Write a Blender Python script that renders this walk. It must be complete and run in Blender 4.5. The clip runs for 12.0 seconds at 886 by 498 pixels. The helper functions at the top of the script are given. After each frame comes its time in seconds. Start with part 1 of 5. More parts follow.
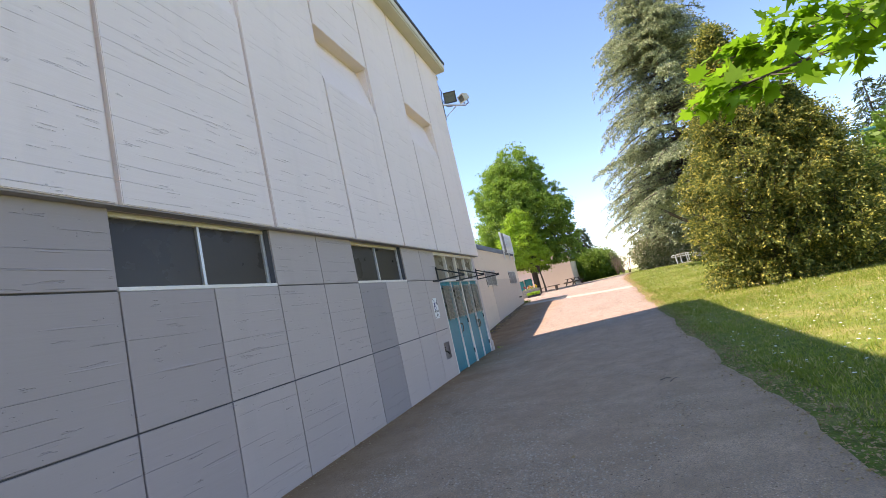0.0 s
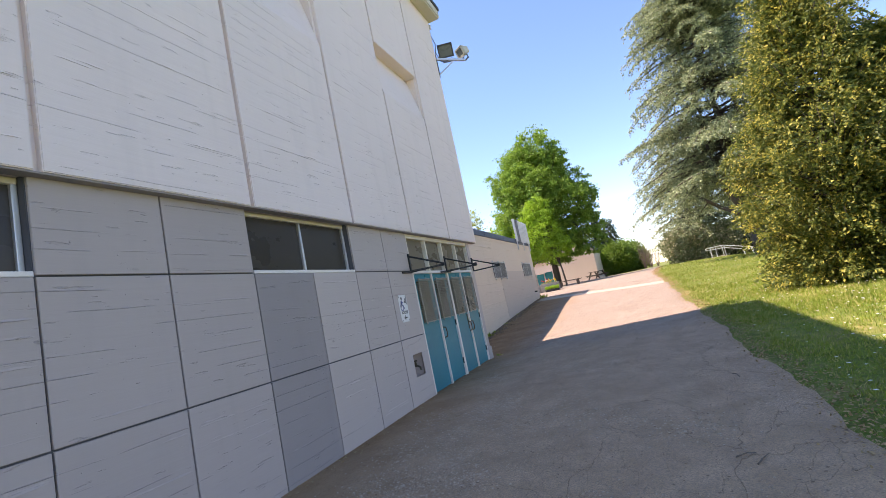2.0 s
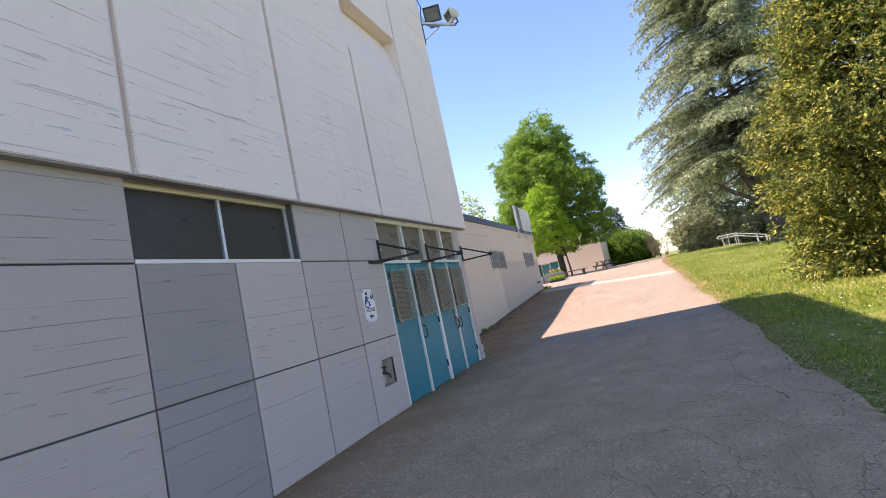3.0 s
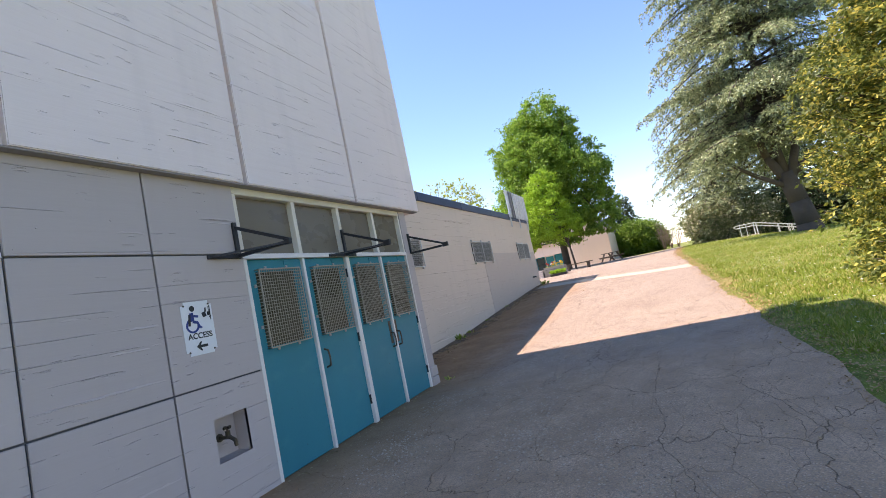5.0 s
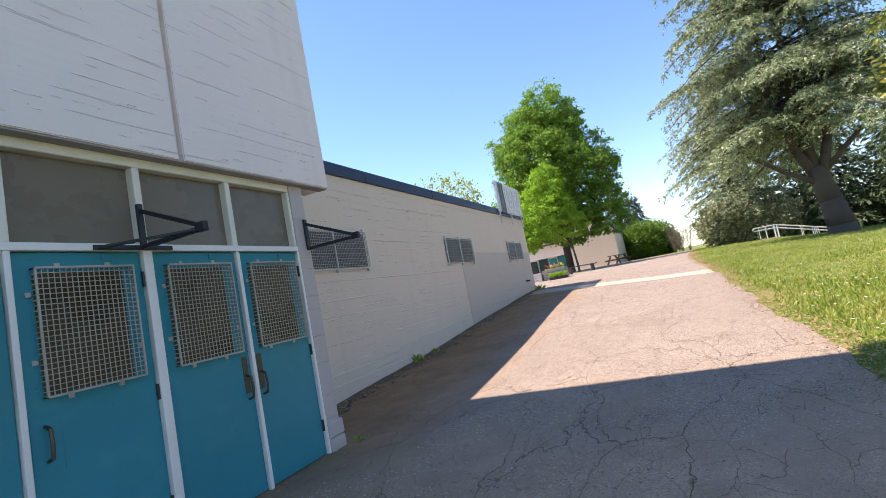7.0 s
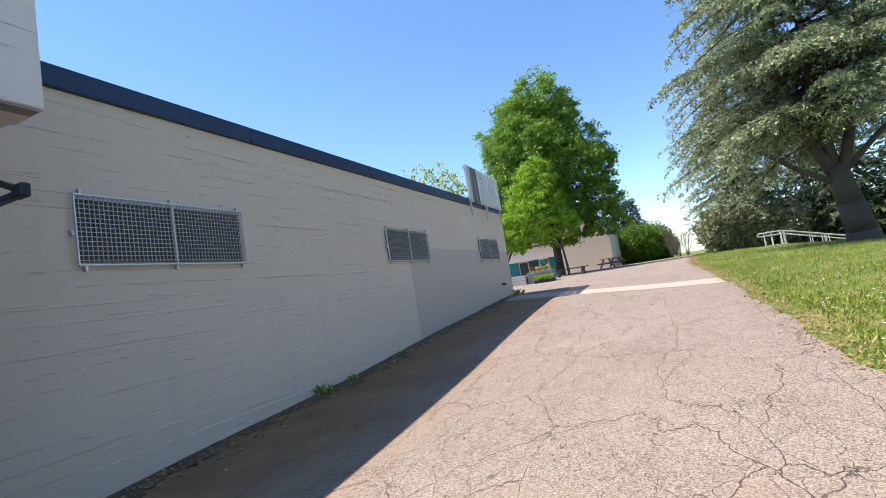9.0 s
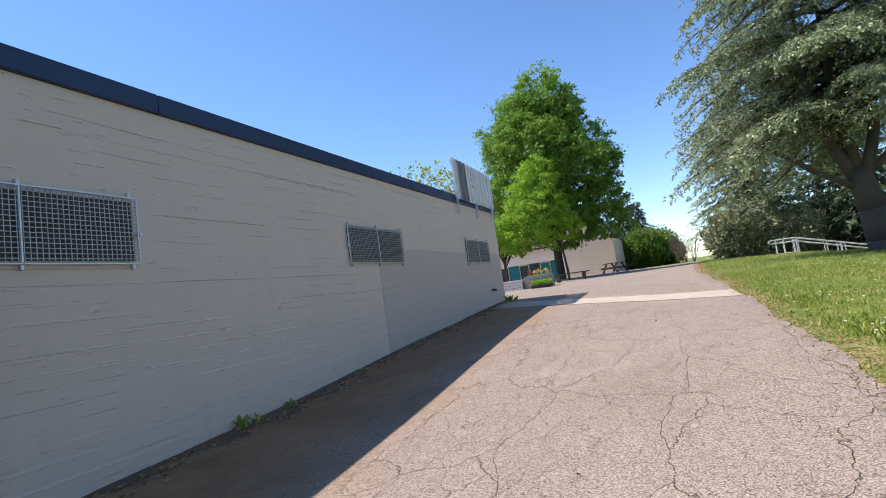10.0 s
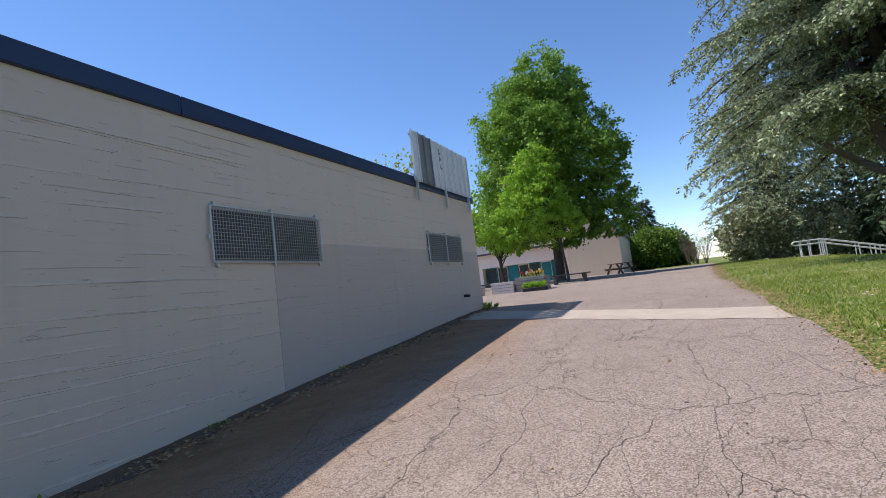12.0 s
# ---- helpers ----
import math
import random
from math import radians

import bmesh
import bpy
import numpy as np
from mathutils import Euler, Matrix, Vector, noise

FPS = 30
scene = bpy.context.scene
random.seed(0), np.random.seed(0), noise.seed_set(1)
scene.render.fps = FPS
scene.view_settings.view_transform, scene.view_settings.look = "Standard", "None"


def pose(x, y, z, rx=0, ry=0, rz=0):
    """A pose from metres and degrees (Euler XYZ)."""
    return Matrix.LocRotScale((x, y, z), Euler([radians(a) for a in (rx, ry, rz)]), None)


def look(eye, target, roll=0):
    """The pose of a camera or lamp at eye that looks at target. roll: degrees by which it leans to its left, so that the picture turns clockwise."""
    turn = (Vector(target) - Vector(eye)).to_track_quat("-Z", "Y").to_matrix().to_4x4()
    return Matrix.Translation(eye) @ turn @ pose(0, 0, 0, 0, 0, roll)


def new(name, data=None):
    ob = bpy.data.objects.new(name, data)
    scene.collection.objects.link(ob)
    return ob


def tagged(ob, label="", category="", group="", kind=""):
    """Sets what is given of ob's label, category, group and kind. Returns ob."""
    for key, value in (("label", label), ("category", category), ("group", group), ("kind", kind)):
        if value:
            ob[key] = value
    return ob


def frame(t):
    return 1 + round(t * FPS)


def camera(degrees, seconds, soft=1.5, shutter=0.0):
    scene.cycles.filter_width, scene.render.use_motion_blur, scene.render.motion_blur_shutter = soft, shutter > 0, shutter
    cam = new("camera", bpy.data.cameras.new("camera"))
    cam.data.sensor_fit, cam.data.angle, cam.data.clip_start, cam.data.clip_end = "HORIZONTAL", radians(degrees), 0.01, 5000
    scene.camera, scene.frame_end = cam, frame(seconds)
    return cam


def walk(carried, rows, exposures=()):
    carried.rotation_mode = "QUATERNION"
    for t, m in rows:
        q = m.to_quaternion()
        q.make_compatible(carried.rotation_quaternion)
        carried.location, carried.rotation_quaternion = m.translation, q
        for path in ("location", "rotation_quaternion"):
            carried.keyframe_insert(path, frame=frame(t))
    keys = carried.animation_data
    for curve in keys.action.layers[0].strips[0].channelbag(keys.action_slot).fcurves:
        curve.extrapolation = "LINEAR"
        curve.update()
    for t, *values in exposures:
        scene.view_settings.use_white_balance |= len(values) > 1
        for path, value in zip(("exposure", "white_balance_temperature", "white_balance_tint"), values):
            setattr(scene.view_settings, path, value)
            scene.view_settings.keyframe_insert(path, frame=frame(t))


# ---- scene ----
cam = camera(85.9, 12.0, 0.6)
PATH = [
    (0, (0.134, -0.193, 1.411), (-0.464, 1.699, 1.663), -12.8),
    (0.5, (0.192, 0.483, 1.401), (-0.427, 2.367, 1.656), -12.4),
    (1, (0.156, 1.179, 1.406), (-0.492, 3.054, 1.656), -12.1),
    (1.5, (0.161, 1.846, 1.39), (-0.513, 3.713, 1.636), -11.7),
    (2, (0.091, 2.528, 1.392), (-0.605, 4.388, 1.63), -11.8),
    (2.5, (0.081, 3.192, 1.377), (-0.627, 5.049, 1.596), -11.9),
    (3, (0.043, 3.869, 1.376), (-0.687, 5.72, 1.581), -12.0),
    (3.2, (0.058, 4.155, 1.401), (-0.687, 6.001, 1.596), -12.1),
    (4.8, (0.147, 6.345, 1.382), (-0.628, 8.181, 1.561), -12.0),
    (5, (0.081, 6.63, 1.372), (-0.69, 8.467, 1.55), -11.9),
    (5.5, (0.08, 7.335, 1.359), (-0.697, 9.169, 1.541), -11.7),
    (6, (0.064, 8.032, 1.368), (-0.723, 9.862, 1.554), -11.5),
    (6.5, (0.045, 8.709, 1.35), (-0.745, 10.536, 1.538), -11.0),
    (7, (-0.016, 9.382, 1.35), (-0.814, 11.207, 1.533), -10.9),
    (7.2, (-0.049, 9.646, 1.354), (-0.841, 11.473, 1.54), -11.0),
    (8.8, (-0.043, 11.921, 1.312), (-0.826, 13.753, 1.491), -9.5),
    (9, (-0.07, 12.188, 1.312), (-0.856, 14.018, 1.486), -9.2),
    (9.5, (-0.066, 12.879, 1.325), (-0.857, 14.708, 1.496), -8.5),
    (10, (-0.064, 13.608, 1.355), (-0.866, 15.431, 1.535), -8.0),
    (10.5, (-0.078, 14.331, 1.375), (-0.889, 16.15, 1.557), -7.6),
    (11, (-0.112, 15.053, 1.402), (-0.927, 16.871, 1.582), -7.3),
    (11.5, (-0.111, 15.788, 1.417), (-0.926, 17.606, 1.585), -6.9),
    (12, (-0.122, 16.468, 1.432), (-0.953, 18.279, 1.602), -7.0),
]
walk(cam, [(t, look(eye, target, roll)) for t, eye, target, roll in PATH],
     [(0.0, 1.58, 8400, 26), (2.5, 1.54, 8350, 27), (5.5, 1.53, 8050, 24), (7.0, 1.39, 7700, 20), (9.0, 1.12, 7100, 15), (10.0, 0.88, 6950, 16), (12.0, 0.54, 6750, 17)])

# ---- light ----
SUN = Vector((-1.0, -0.13, 1.667)).normalized()
sun = new("sun", bpy.data.lights.new("sun", "SUN"))
sun.data.energy, sun.data.angle, sun.data.color = 3.55, radians(0.53), (1.0, 0.99, 0.97)
sun.matrix_world = look((-60, -8, 100), Vector((-60, -8, 100)) - SUN)
world = bpy.data.worlds.new("sky")
scene.world = world
world.use_nodes = True
wt = world.node_tree
sky = wt.nodes.new("ShaderNodeTexSky")
sky.sky_type, sky.sun_disc = "NISHITA", False
sky.sun_elevation, sky.sun_rotation = radians(58.8), radians(-97.4)
sky.altitude, sky.air_density, sky.dust_density, sky.ozone_density = 2400, 1.0, 0.0, 3.0
deep = wt.nodes.new("ShaderNodeHueSaturation")
deep.inputs["Saturation"].default_value = 1.14
wt.links.new(sky.outputs[0], deep.inputs["Color"])
wt.links.new(deep.outputs[0], wt.nodes["Background"].inputs[0])
wt.nodes["Background"].inputs[1].default_value = 0.15

# ---- materials ----
def nodes_of(name):
    m = bpy.data.materials.new(name)
    m.use_nodes = True
    return m, m.node_tree, m.node_tree.nodes["Principled BSDF"]


class Net:
    """Small shader-building helper."""
    def __init__(self, name, rough=0.8, metal=0.0, spec=0.5):
        self.m, self.t, self.b = nodes_of(name)
        self.b.inputs["Roughness"].default_value = rough
        self.b.inputs["Metallic"].default_value = metal
        self.b.inputs["Specular IOR Level"].default_value = spec
        self.co = self.t.nodes.new("ShaderNodeTexCoord").outputs["Object"]

    def put(self, socket, value):
        if isinstance(value, bpy.types.NodeSocket):
            self.t.links.new(value, socket)
        else:
            socket.default_value = value

    def space(self, scale=(1, 1, 1), move=(0, 0, 0), src=None):
        n = self.t.nodes.new("ShaderNodeMapping")
        self.put(n.inputs["Vector"], src or self.co)
        n.inputs["Scale"].default_value, n.inputs["Location"].default_value = scale, move
        return n.outputs[0]

    def noise(self, scale, detail=3.0, co=None, rough=0.55, distort=0.0):
        n = self.t.nodes.new("ShaderNodeTexNoise")
        self.put(n.inputs["Vector"], co or self.co)
        n.inputs["Scale"].default_value, n.inputs["Detail"].default_value = scale, detail
        n.inputs["Roughness"].default_value, n.inputs["Distortion"].default_value = rough, distort
        return n.outputs["Fac"]

    def cells(self, scale, co=None, feature="F1", out="Distance", rnd=1.0):
        n = self.t.nodes.new("ShaderNodeTexVoronoi")
        n.feature = feature
        self.put(n.inputs["Vector"], co or self.co)
        n.inputs["Scale"].default_value, n.inputs["Randomness"].default_value = scale, rnd
        return n.outputs[out]

    def ramp(self, fac, stops, smooth=False):
        n = self.t.nodes.new("ShaderNodeValToRGB")
        self.put(n.inputs[0], fac)
        e = n.color_ramp.elements
        while len(e) < len(stops):
            e.new(0.5)
        for el, (p, c) in zip(e, stops):
            el.position = p
            el.color = (*c, 1) if isinstance(c, tuple) else (c, c, c, 1)
        if smooth:
            n.color_ramp.interpolation = "EASE"
        return n.outputs[0]

    def mix(self, fac, a, b, mode="MIX"):
        n = self.t.nodes.new("ShaderNodeMix")
        n.data_type, n.blend_type = "RGBA", mode
        self.put(n.inputs[0], fac)
        for s, v in ((n.inputs[6], a), (n.inputs[7], b)):
            self.put(s, (*v, 1) if isinstance(v, tuple) and len(v) == 3 else v)
        return n.outputs[2]

    def calc(self, op, a, b=0.0, c=0.0):
        n = self.t.nodes.new("ShaderNodeMath")
        n.operation = op
        for s, v in zip(n.inputs, (a, b, c)):
            self.put(s, v)
        return n.outputs[0]

    def random(self):
        return self.t.nodes.new("ShaderNodeObjectInfo").outputs["Random"]

    def island(self):
        return self.t.nodes.new("ShaderNodeNewGeometry").outputs["Random Per Island"]

    def warp(self, co, scale, amount):
        n = self.t.nodes.new("ShaderNodeTexNoise")
        self.put(n.inputs["Vector"], co)
        n.inputs["Scale"].default_value, n.inputs["Detail"].default_value = scale, 3
        v = self.t.nodes.new("ShaderNodeVectorMath")
        v.operation = "MULTIPLY_ADD"
        self.put(v.inputs[0], n.outputs["Color"])
        v.inputs[1].default_value = (amount,) * 3
        self.put(v.inputs[2], co)
        return v.outputs[0]

    def bump(self, height, distance, strength=1.0):
        n = self.t.nodes.new("ShaderNodeBump")
        self.put(n.inputs["Height"], height)
        n.inputs["Distance"].default_value, n.inputs["Strength"].default_value = distance, strength
        self.put(self.b.inputs["Normal"], n.outputs[0])

    def done(self, color, rough=None):
        self.put(self.b.inputs["Base Color"], (*color, 1) if isinstance(color, tuple) else color)
        if rough is not None:
            self.put(self.b.inputs["Roughness"], rough)
        return self.m


def board_concrete(name, tint, vary=0.0, relief=1.0):
    """Painted concrete cast against boards: long horizontal board lines, ridges, pits and runs."""
    n = Net(name, rough=0.62)
    flat = n.space((0.5, 0.5, 7.0))
    long_grain = n.noise(3.2, 4, flat, 0.6)
    xyz = n.t.nodes.new("ShaderNodeSeparateXYZ")
    n.put(xyz.inputs[0], n.co)
    drift = n.noise(0.9, 2, n.space((0.6, 0.6, 0.2)))
    row = n.calc("MULTIPLY_ADD", drift, 0.55, n.calc("MULTIPLY", xyz.outputs[2], 7.1))
    dist = n.calc("ABSOLUTE", n.calc("SUBTRACT", n.calc("FRACT", row), 0.5))
    fray = n.calc("MULTIPLY", n.noise(26, 3), 0.045)
    ridge = n.ramp(n.calc("ADD", dist, fray), [(0.022, 1.0), (0.046, 0.0)])
    gate = n.ramp(n.noise(1.0, 3, n.space((0.8, 0.8, 7.1), (4, 2, 9)), 0.62), [(0.53, 0.0), (0.57, 1.0)])
    ridge = n.calc("MULTIPLY", ridge, gate)
    chip = n.ramp(n.noise(9, 4, n.space((0.35, 0.35, 3.0), (1, 8, 3))), [(0.665, 0.0), (0.70, 1.0)])
    pits = n.ramp(n.cells(9), [(0.03, 1.0), (0.075, 0.0)])
    rare = n.ramp(n.noise(2.3, 2, n.space((1, 1, 1), (7, 7, 1))), [(0.55, 0.0), (0.6, 1.0)])
    pits = n.calc("MULTIPLY", pits, rare)
    h = n.calc("MULTIPLY_ADD", ridge, 0.6, n.calc("MULTIPLY", long_grain, 0.24))
    h = n.calc("MULTIPLY_ADD", chip, -0.5, h)
    h = n.calc("MULTIPLY_ADD", pits, 0.5, h)
    n.bump(h, 0.011 * relief, 1.0)
    wash = n.noise(0.7, 4, n.space((1, 1, 0.6)), 0.6)
    col = n.mix(wash, tuple(c * 0.93 for c in tint), tuple(min(c * 1.05, 0.9) for c in tint))
    col = n.mix(n.calc("MULTIPLY", n.ramp(n.noise(1.6, 5, n.space((2.4, 2.4, 0.22))), [(0.55, 0.0), (0.75, 1.0)]), 0.18), col, tuple(c * 0.7 for c in tint))
    # dark line just below each ridge, its small shadow put into the colour
    ridge_shade = n.calc("MULTIPLY", n.ramp(n.calc("ADD", n.calc("ABSOLUTE", n.calc("SUBTRACT", n.calc("FRACT", n.calc("ADD", row, 0.06)), 0.5)), fray), [(0.018, 1.0), (0.032, 0.0)]), gate)
    col = n.mix(n.calc("MULTIPLY", ridge_shade, 0.07), col, tuple(c * 0.45 for c in tint))
    col = n.mix(n.calc("MULTIPLY", chip, 0.13), col, tuple(c * 0.62 for c in tint))
    if vary:
        col = n.mix(n.calc("MULTIPLY", n.random(), vary), col, tuple(c * 0.72 for c in tint))
    return n.done(col, n.calc("MULTIPLY_ADD", wash, 0.2, 0.52))


UPPER = board_concrete("white_board_concrete", (0.86, 0.72, 0.665))
PANEL = board_concrete("grey_board_concrete", (0.54, 0.455, 0.418), vary=0.3, relief=0.8)
PANEL_B = board_concrete("greyer_board_concrete", (0.462, 0.388, 0.358), vary=0.2, relief=0.8)
PANEL_MID = board_concrete("mid_grey_and_shade_concrete", (0.385, 0.32, 0.302), vary=0.15, relief=0.8)
PANEL_DARK = board_concrete("repainted_and_ledge_shade_grey", (0.325, 0.28, 0.272), relief=0.8)
LOWWALL = board_concrete("low_building_concrete", (0.65, 0.53, 0.425), relief=0.9)
LOWPATCH = board_concrete("repainted_patch", (0.525, 0.43, 0.362), relief=0.7)


def plain(name, color, rough=0.6, metal=0.0, grain=40.0, amount=0.12, bump=0.0008, spec=0.5):
    n = Net(name, rough, metal, spec)
    big = n.noise(grain * 0.06, 4)
    fine = n.noise(grain, 3)
    f = n.calc("MULTIPLY_ADD", fine, 0.35, n.calc("MULTIPLY", big, 0.65))
    col = n.mix(f, tuple(c * (1 - amount) for c in color), tuple(min(1, c * (1 + amount)) for c in color))
    n.bump(fine, bump)
    return n.done(col, n.calc("MULTIPLY_ADD", big, 0.25, rough - 0.12))


JOINT = plain("dark_joint", (0.10, 0.10, 0.11), 0.9)
SOFFIT = plain("cream_soffit_paint", (0.56, 0.53, 0.45), 0.7)
CREAM = plain("cream_frame_paint", (0.76, 0.68, 0.56), 0.55, amount=0.12)
WHITE = plain("white_frame_paint", (0.80, 0.73, 0.67), 0.5, amount=0.12)
ALU = plain("weathered_aluminium", (0.62, 0.62, 0.62), 0.42, 0.7, amount=0.15)
GALV = plain("galvanised_wire", (0.40, 0.40, 0.40), 0.5, 0.6, amount=0.3)
BLACK = plain("black_steel_paint", (0.018, 0.018, 0.02), 0.45, 0.0, amount=0.3)
NAVY = plain("navy_flashing", (0.012, 0.028, 0.075), 0.4, 0.0, grain=12, amount=0.2)
DARKROOF = plain("dark_roof_edge", (0.05, 0.055, 0.065), 0.6)
BRASS = plain("tarnished_brass", (0.10, 0.08, 0.055), 0.5, 0.6, amount=0.4)
TIMBER = plain("weathered_timber", (0.26, 0.235, 0.21), 0.85, grain=22, amount=0.35, bump=0.003)
DARKWOOD = plain("dark_wet_timber", (0.085, 0.065, 0.05), 0.8, grain=22, amount=0.35, bump=0.002)
SOIL = plain("soil", (0.06, 0.045, 0.032), 0.95, grain=30, amount=0.4, bump=0.01)
CONCRETE = plain("pale_concrete", (0.46, 0.385, 0.305), 0.95, grain=70, amount=0.3, bump=0.004, spec=0.1)
RUBBER = plain("black_rubber", (0.02, 0.02, 0.02), 0.8)


def teal():
    n = Net("teal_door_paint", 0.5, spec=0.3)
    big = n.noise(1.4, 4, n.space((1, 1, 0.6)))
    smear = n.ramp(n.noise(3.0, 4, n.space((1, 1, 1.6), (4, 3, 2))), [(0.56, 0.0), (0.72, 1.0)])
    col = n.mix(big, (0.004, 0.182, 0.232), (0.008, 0.25, 0.305))
    col = n.mix(n.calc("MULTIPLY", smear, 0.28), col, (0.04, 0.285, 0.31))
    chip = n.ramp(n.noise(26, 3), [(0.70, 0.0), (0.72, 1.0)])
    col = n.mix(n.calc("MULTIPLY", chip, 0.5), col, (0.04, 0.08, 0.10))
    n.bump(n.noise(60, 2), 0.0006)
    return n.done(col, n.calc("MULTIPLY_ADD", big, 0.22, 0.34))


TEAL = teal()


def dusty_pane(name, a, b):
    n = Net(name, 0.4, spec=0.28)
    dust = n.noise(1.9, 5, n.space((1, 1, 1.5)))
    fine = n.noise(30, 3)
    f = n.calc("MULTIPLY_ADD", fine, 0.2, n.calc("MULTIPLY", dust, 0.8))
    return n.done(n.mix(f, a, b), n.calc("MULTIPLY_ADD", dust, 0.35, 0.12))


PANE = dusty_pane("dusty_dark_glazing", (0.032, 0.025, 0.019), (0.072, 0.058, 0.046))
PANE_WARM = dusty_pane("dusty_warm_glazing", (0.155, 0.122, 0.086), (0.225, 0.18, 0.13))
PANE_FAR = dusty_pane("far_glazing", (0.015, 0.02, 0.022), (0.03, 0.05, 0.055))


def asphalt():
    n = Net("worn_asphalt", 0.95, spec=0.08)
    big = n.noise(0.22, 4)
    mid = n.ramp(n.noise(1.3, 6, rough=0.72), [(0.32, 0.0), (0.68, 1.0)])
    stone = n.cells(118, out="Color")
    bw = n.t.nodes.new("ShaderNodeRGBToBW")
    n.put(bw.inputs[0], stone)
    grit = n.noise(150, 2)
    col = n.mix(mid, (0.228, 0.172, 0.132), (0.385, 0.302, 0.236))
    col = n.mix(n.ramp(big, [(0.35, 0.0), (0.65, 1.0)]), col, (0.27, 0.205, 0.155))
    col = n.mix(0.48, col, n.mix(n.ramp(bw.outputs[0], [(0.25, 0.0), (0.75, 1.0)]), (0.095, 0.075, 0.06), (0.60, 0.50, 0.43)))
    grain = n.ramp(n.cells(95, n.space((1, 1, 1), (0.3, 0.7, 0))), [(0.16, 1.0), (0.30, 0.0)])
    some = n.ramp(n.noise(60, 1, n.space((1, 1, 1), (5, 5, 0))), [(0.50, 0.0), (0.58, 1.0)])
    col = n.mix(n.calc("MULTIPLY", n.calc("MULTIPLY", grain, some), 0.6), col, (0.60, 0.54, 0.47))
    # ravelled, gravelly patches
    ravel = n.ramp(n.noise(0.5, 5, n.space((1, 0.7, 1), (5, 3, 0)), 0.7), [(0.48, 0.0), (0.58, 1.0)])
    loose = n.ramp(n.cells(46), [(0.14, 1.0), (0.36, 0.0)])
    col = n.mix(n.calc("MULTIPLY", n.calc("MULTIPLY", ravel, loose), 0.95), col, (0.62, 0.54, 0.46))
    stain = n.ramp(n.noise(0.62, 4, n.space((1, 1, 1), (11, 2, 0))), [(0.58, 0.0), (0.70, 1.0)])
    col = n.mix(n.calc("MULTIPLY", stain, 0.22), col, (0.14, 0.095, 0.078))
    # tarry pits, mostly in drifts
    pit = n.ramp(n.cells(15, n.warp(n.space((1, 1, 1), (1, 8, 0)), 30.0, 0.02)), [(0.11, 1.0), (0.17, 0.0)])
    pitted = n.ramp(n.noise(1.1, 4, n.space((1, 1, 1), (6, 1, 0)), 0.65), [(0.44, 0.15), (0.58, 1.0)])
    col = n.mix(n.calc("MULTIPLY", n.calc("MULTIPLY", pit, pitted), 0.75), col, (0.07, 0.055, 0.045))
    scuff = n.ramp(n.noise(7.5, 5, n.space((1, 0.6, 1), (9, 9, 0)), 0.7), [(0.30, 0.0), (0.70, 1.0)])
    col = n.mix(n.calc("MULTIPLY", scuff, 0.12), col, (0.13, 0.10, 0.08))
    wob = n.warp(n.warp(n.space((1.35, 0.7, 1)), 1.3, 0.6), 10.0, 0.10)
    c1 = n.ramp(n.cells(0.8, wob, "DISTANCE_TO_EDGE"), [(0.0, 1.0), (0.0010, 0.9), (0.0026, 0.0)])
    c2 = n.ramp(n.cells(2.3, n.warp(n.warp(n.space((1.5, 0.75, 1), (3, 1, 0)), 2.2, 0.5), 14.0, 0.06), "DISTANCE_TO_EDGE"), [(0.0, 0.9), (0.0020, 0.6), (0.0052, 0.0)])
    where1 = n.ramp(n.noise(0.34, 3, n.space((1, 1, 1), (2, 9, 0))), [(0.30, 0.0), (0.42, 1.0)])
    where2 = n.ramp(n.noise(0.42, 3, n.space((1, 1, 1), (8, 4, 0))), [(0.34, 0.0), (0.46, 1.0)])
    sep = n.t.nodes.new("ShaderNodeSeparateXYZ")
    n.put(sep.inputs[0], n.co)
    age = n.t.nodes.new("ShaderNodeMapRange")
    n.put(age.inputs[0], sep.outputs[1])
    age.inputs[1].default_value, age.inputs[2].default_value, age.inputs[3].default_value, age.inputs[4].default_value = 4.0, 10.0, 0.4, 1.0
    crack = n.calc("MAXIMUM", n.calc("MULTIPLY", c1, where1), n.calc("MULTIPLY", n.calc("MULTIPLY", c2, where2), 0.85))
    col = n.mix(n.calc("MULTIPLY", n.calc("MULTIPLY", crack, age.outputs[0]), 0.72), col, (0.085, 0.068, 0.055))
    # older part by the hall: brown dirt, plus colour that warms and lifts its shade
    dirt = n.t.nodes.new("ShaderNodeMapRange")
    n.put(dirt.inputs[0], n.calc("MULTIPLY_ADD", n.noise(0.7, 5, rough=0.65), 5.0, sep.outputs[1]))
    dirt.inputs[1].default_value, dirt.inputs[2].default_value, dirt.inputs[3].default_value, dirt.inputs[4].default_value = 14.6, 17.6, 1.0, 0.0
    brown = n.mix(n.ramp(bw.outputs[0], [(0.3, 0.0), (0.8, 0.75)]), n.mix(n.ramp(n.noise(2.1, 6, n.space((1, 1, 1), (2, 5, 0)), 0.7), [(0.3, 0.0), (0.7, 1.0)]), (0.50, 0.315, 0.185), (0.82, 0.55, 0.36)), (0.15, 0.095, 0.06))
    col = n.mix(n.calc("MULTIPLY", dirt.outputs[0], 0.62), col, brown)
    col = n.mix(n.calc("MULTIPLY", n.calc("MULTIPLY", pit, pitted), 0.6), col, (0.09, 0.06, 0.042))
    col = n.mix(n.calc("MULTIPLY", n.calc("MULTIPLY", ravel, loose), 0.4), col, (0.74, 0.58, 0.43))
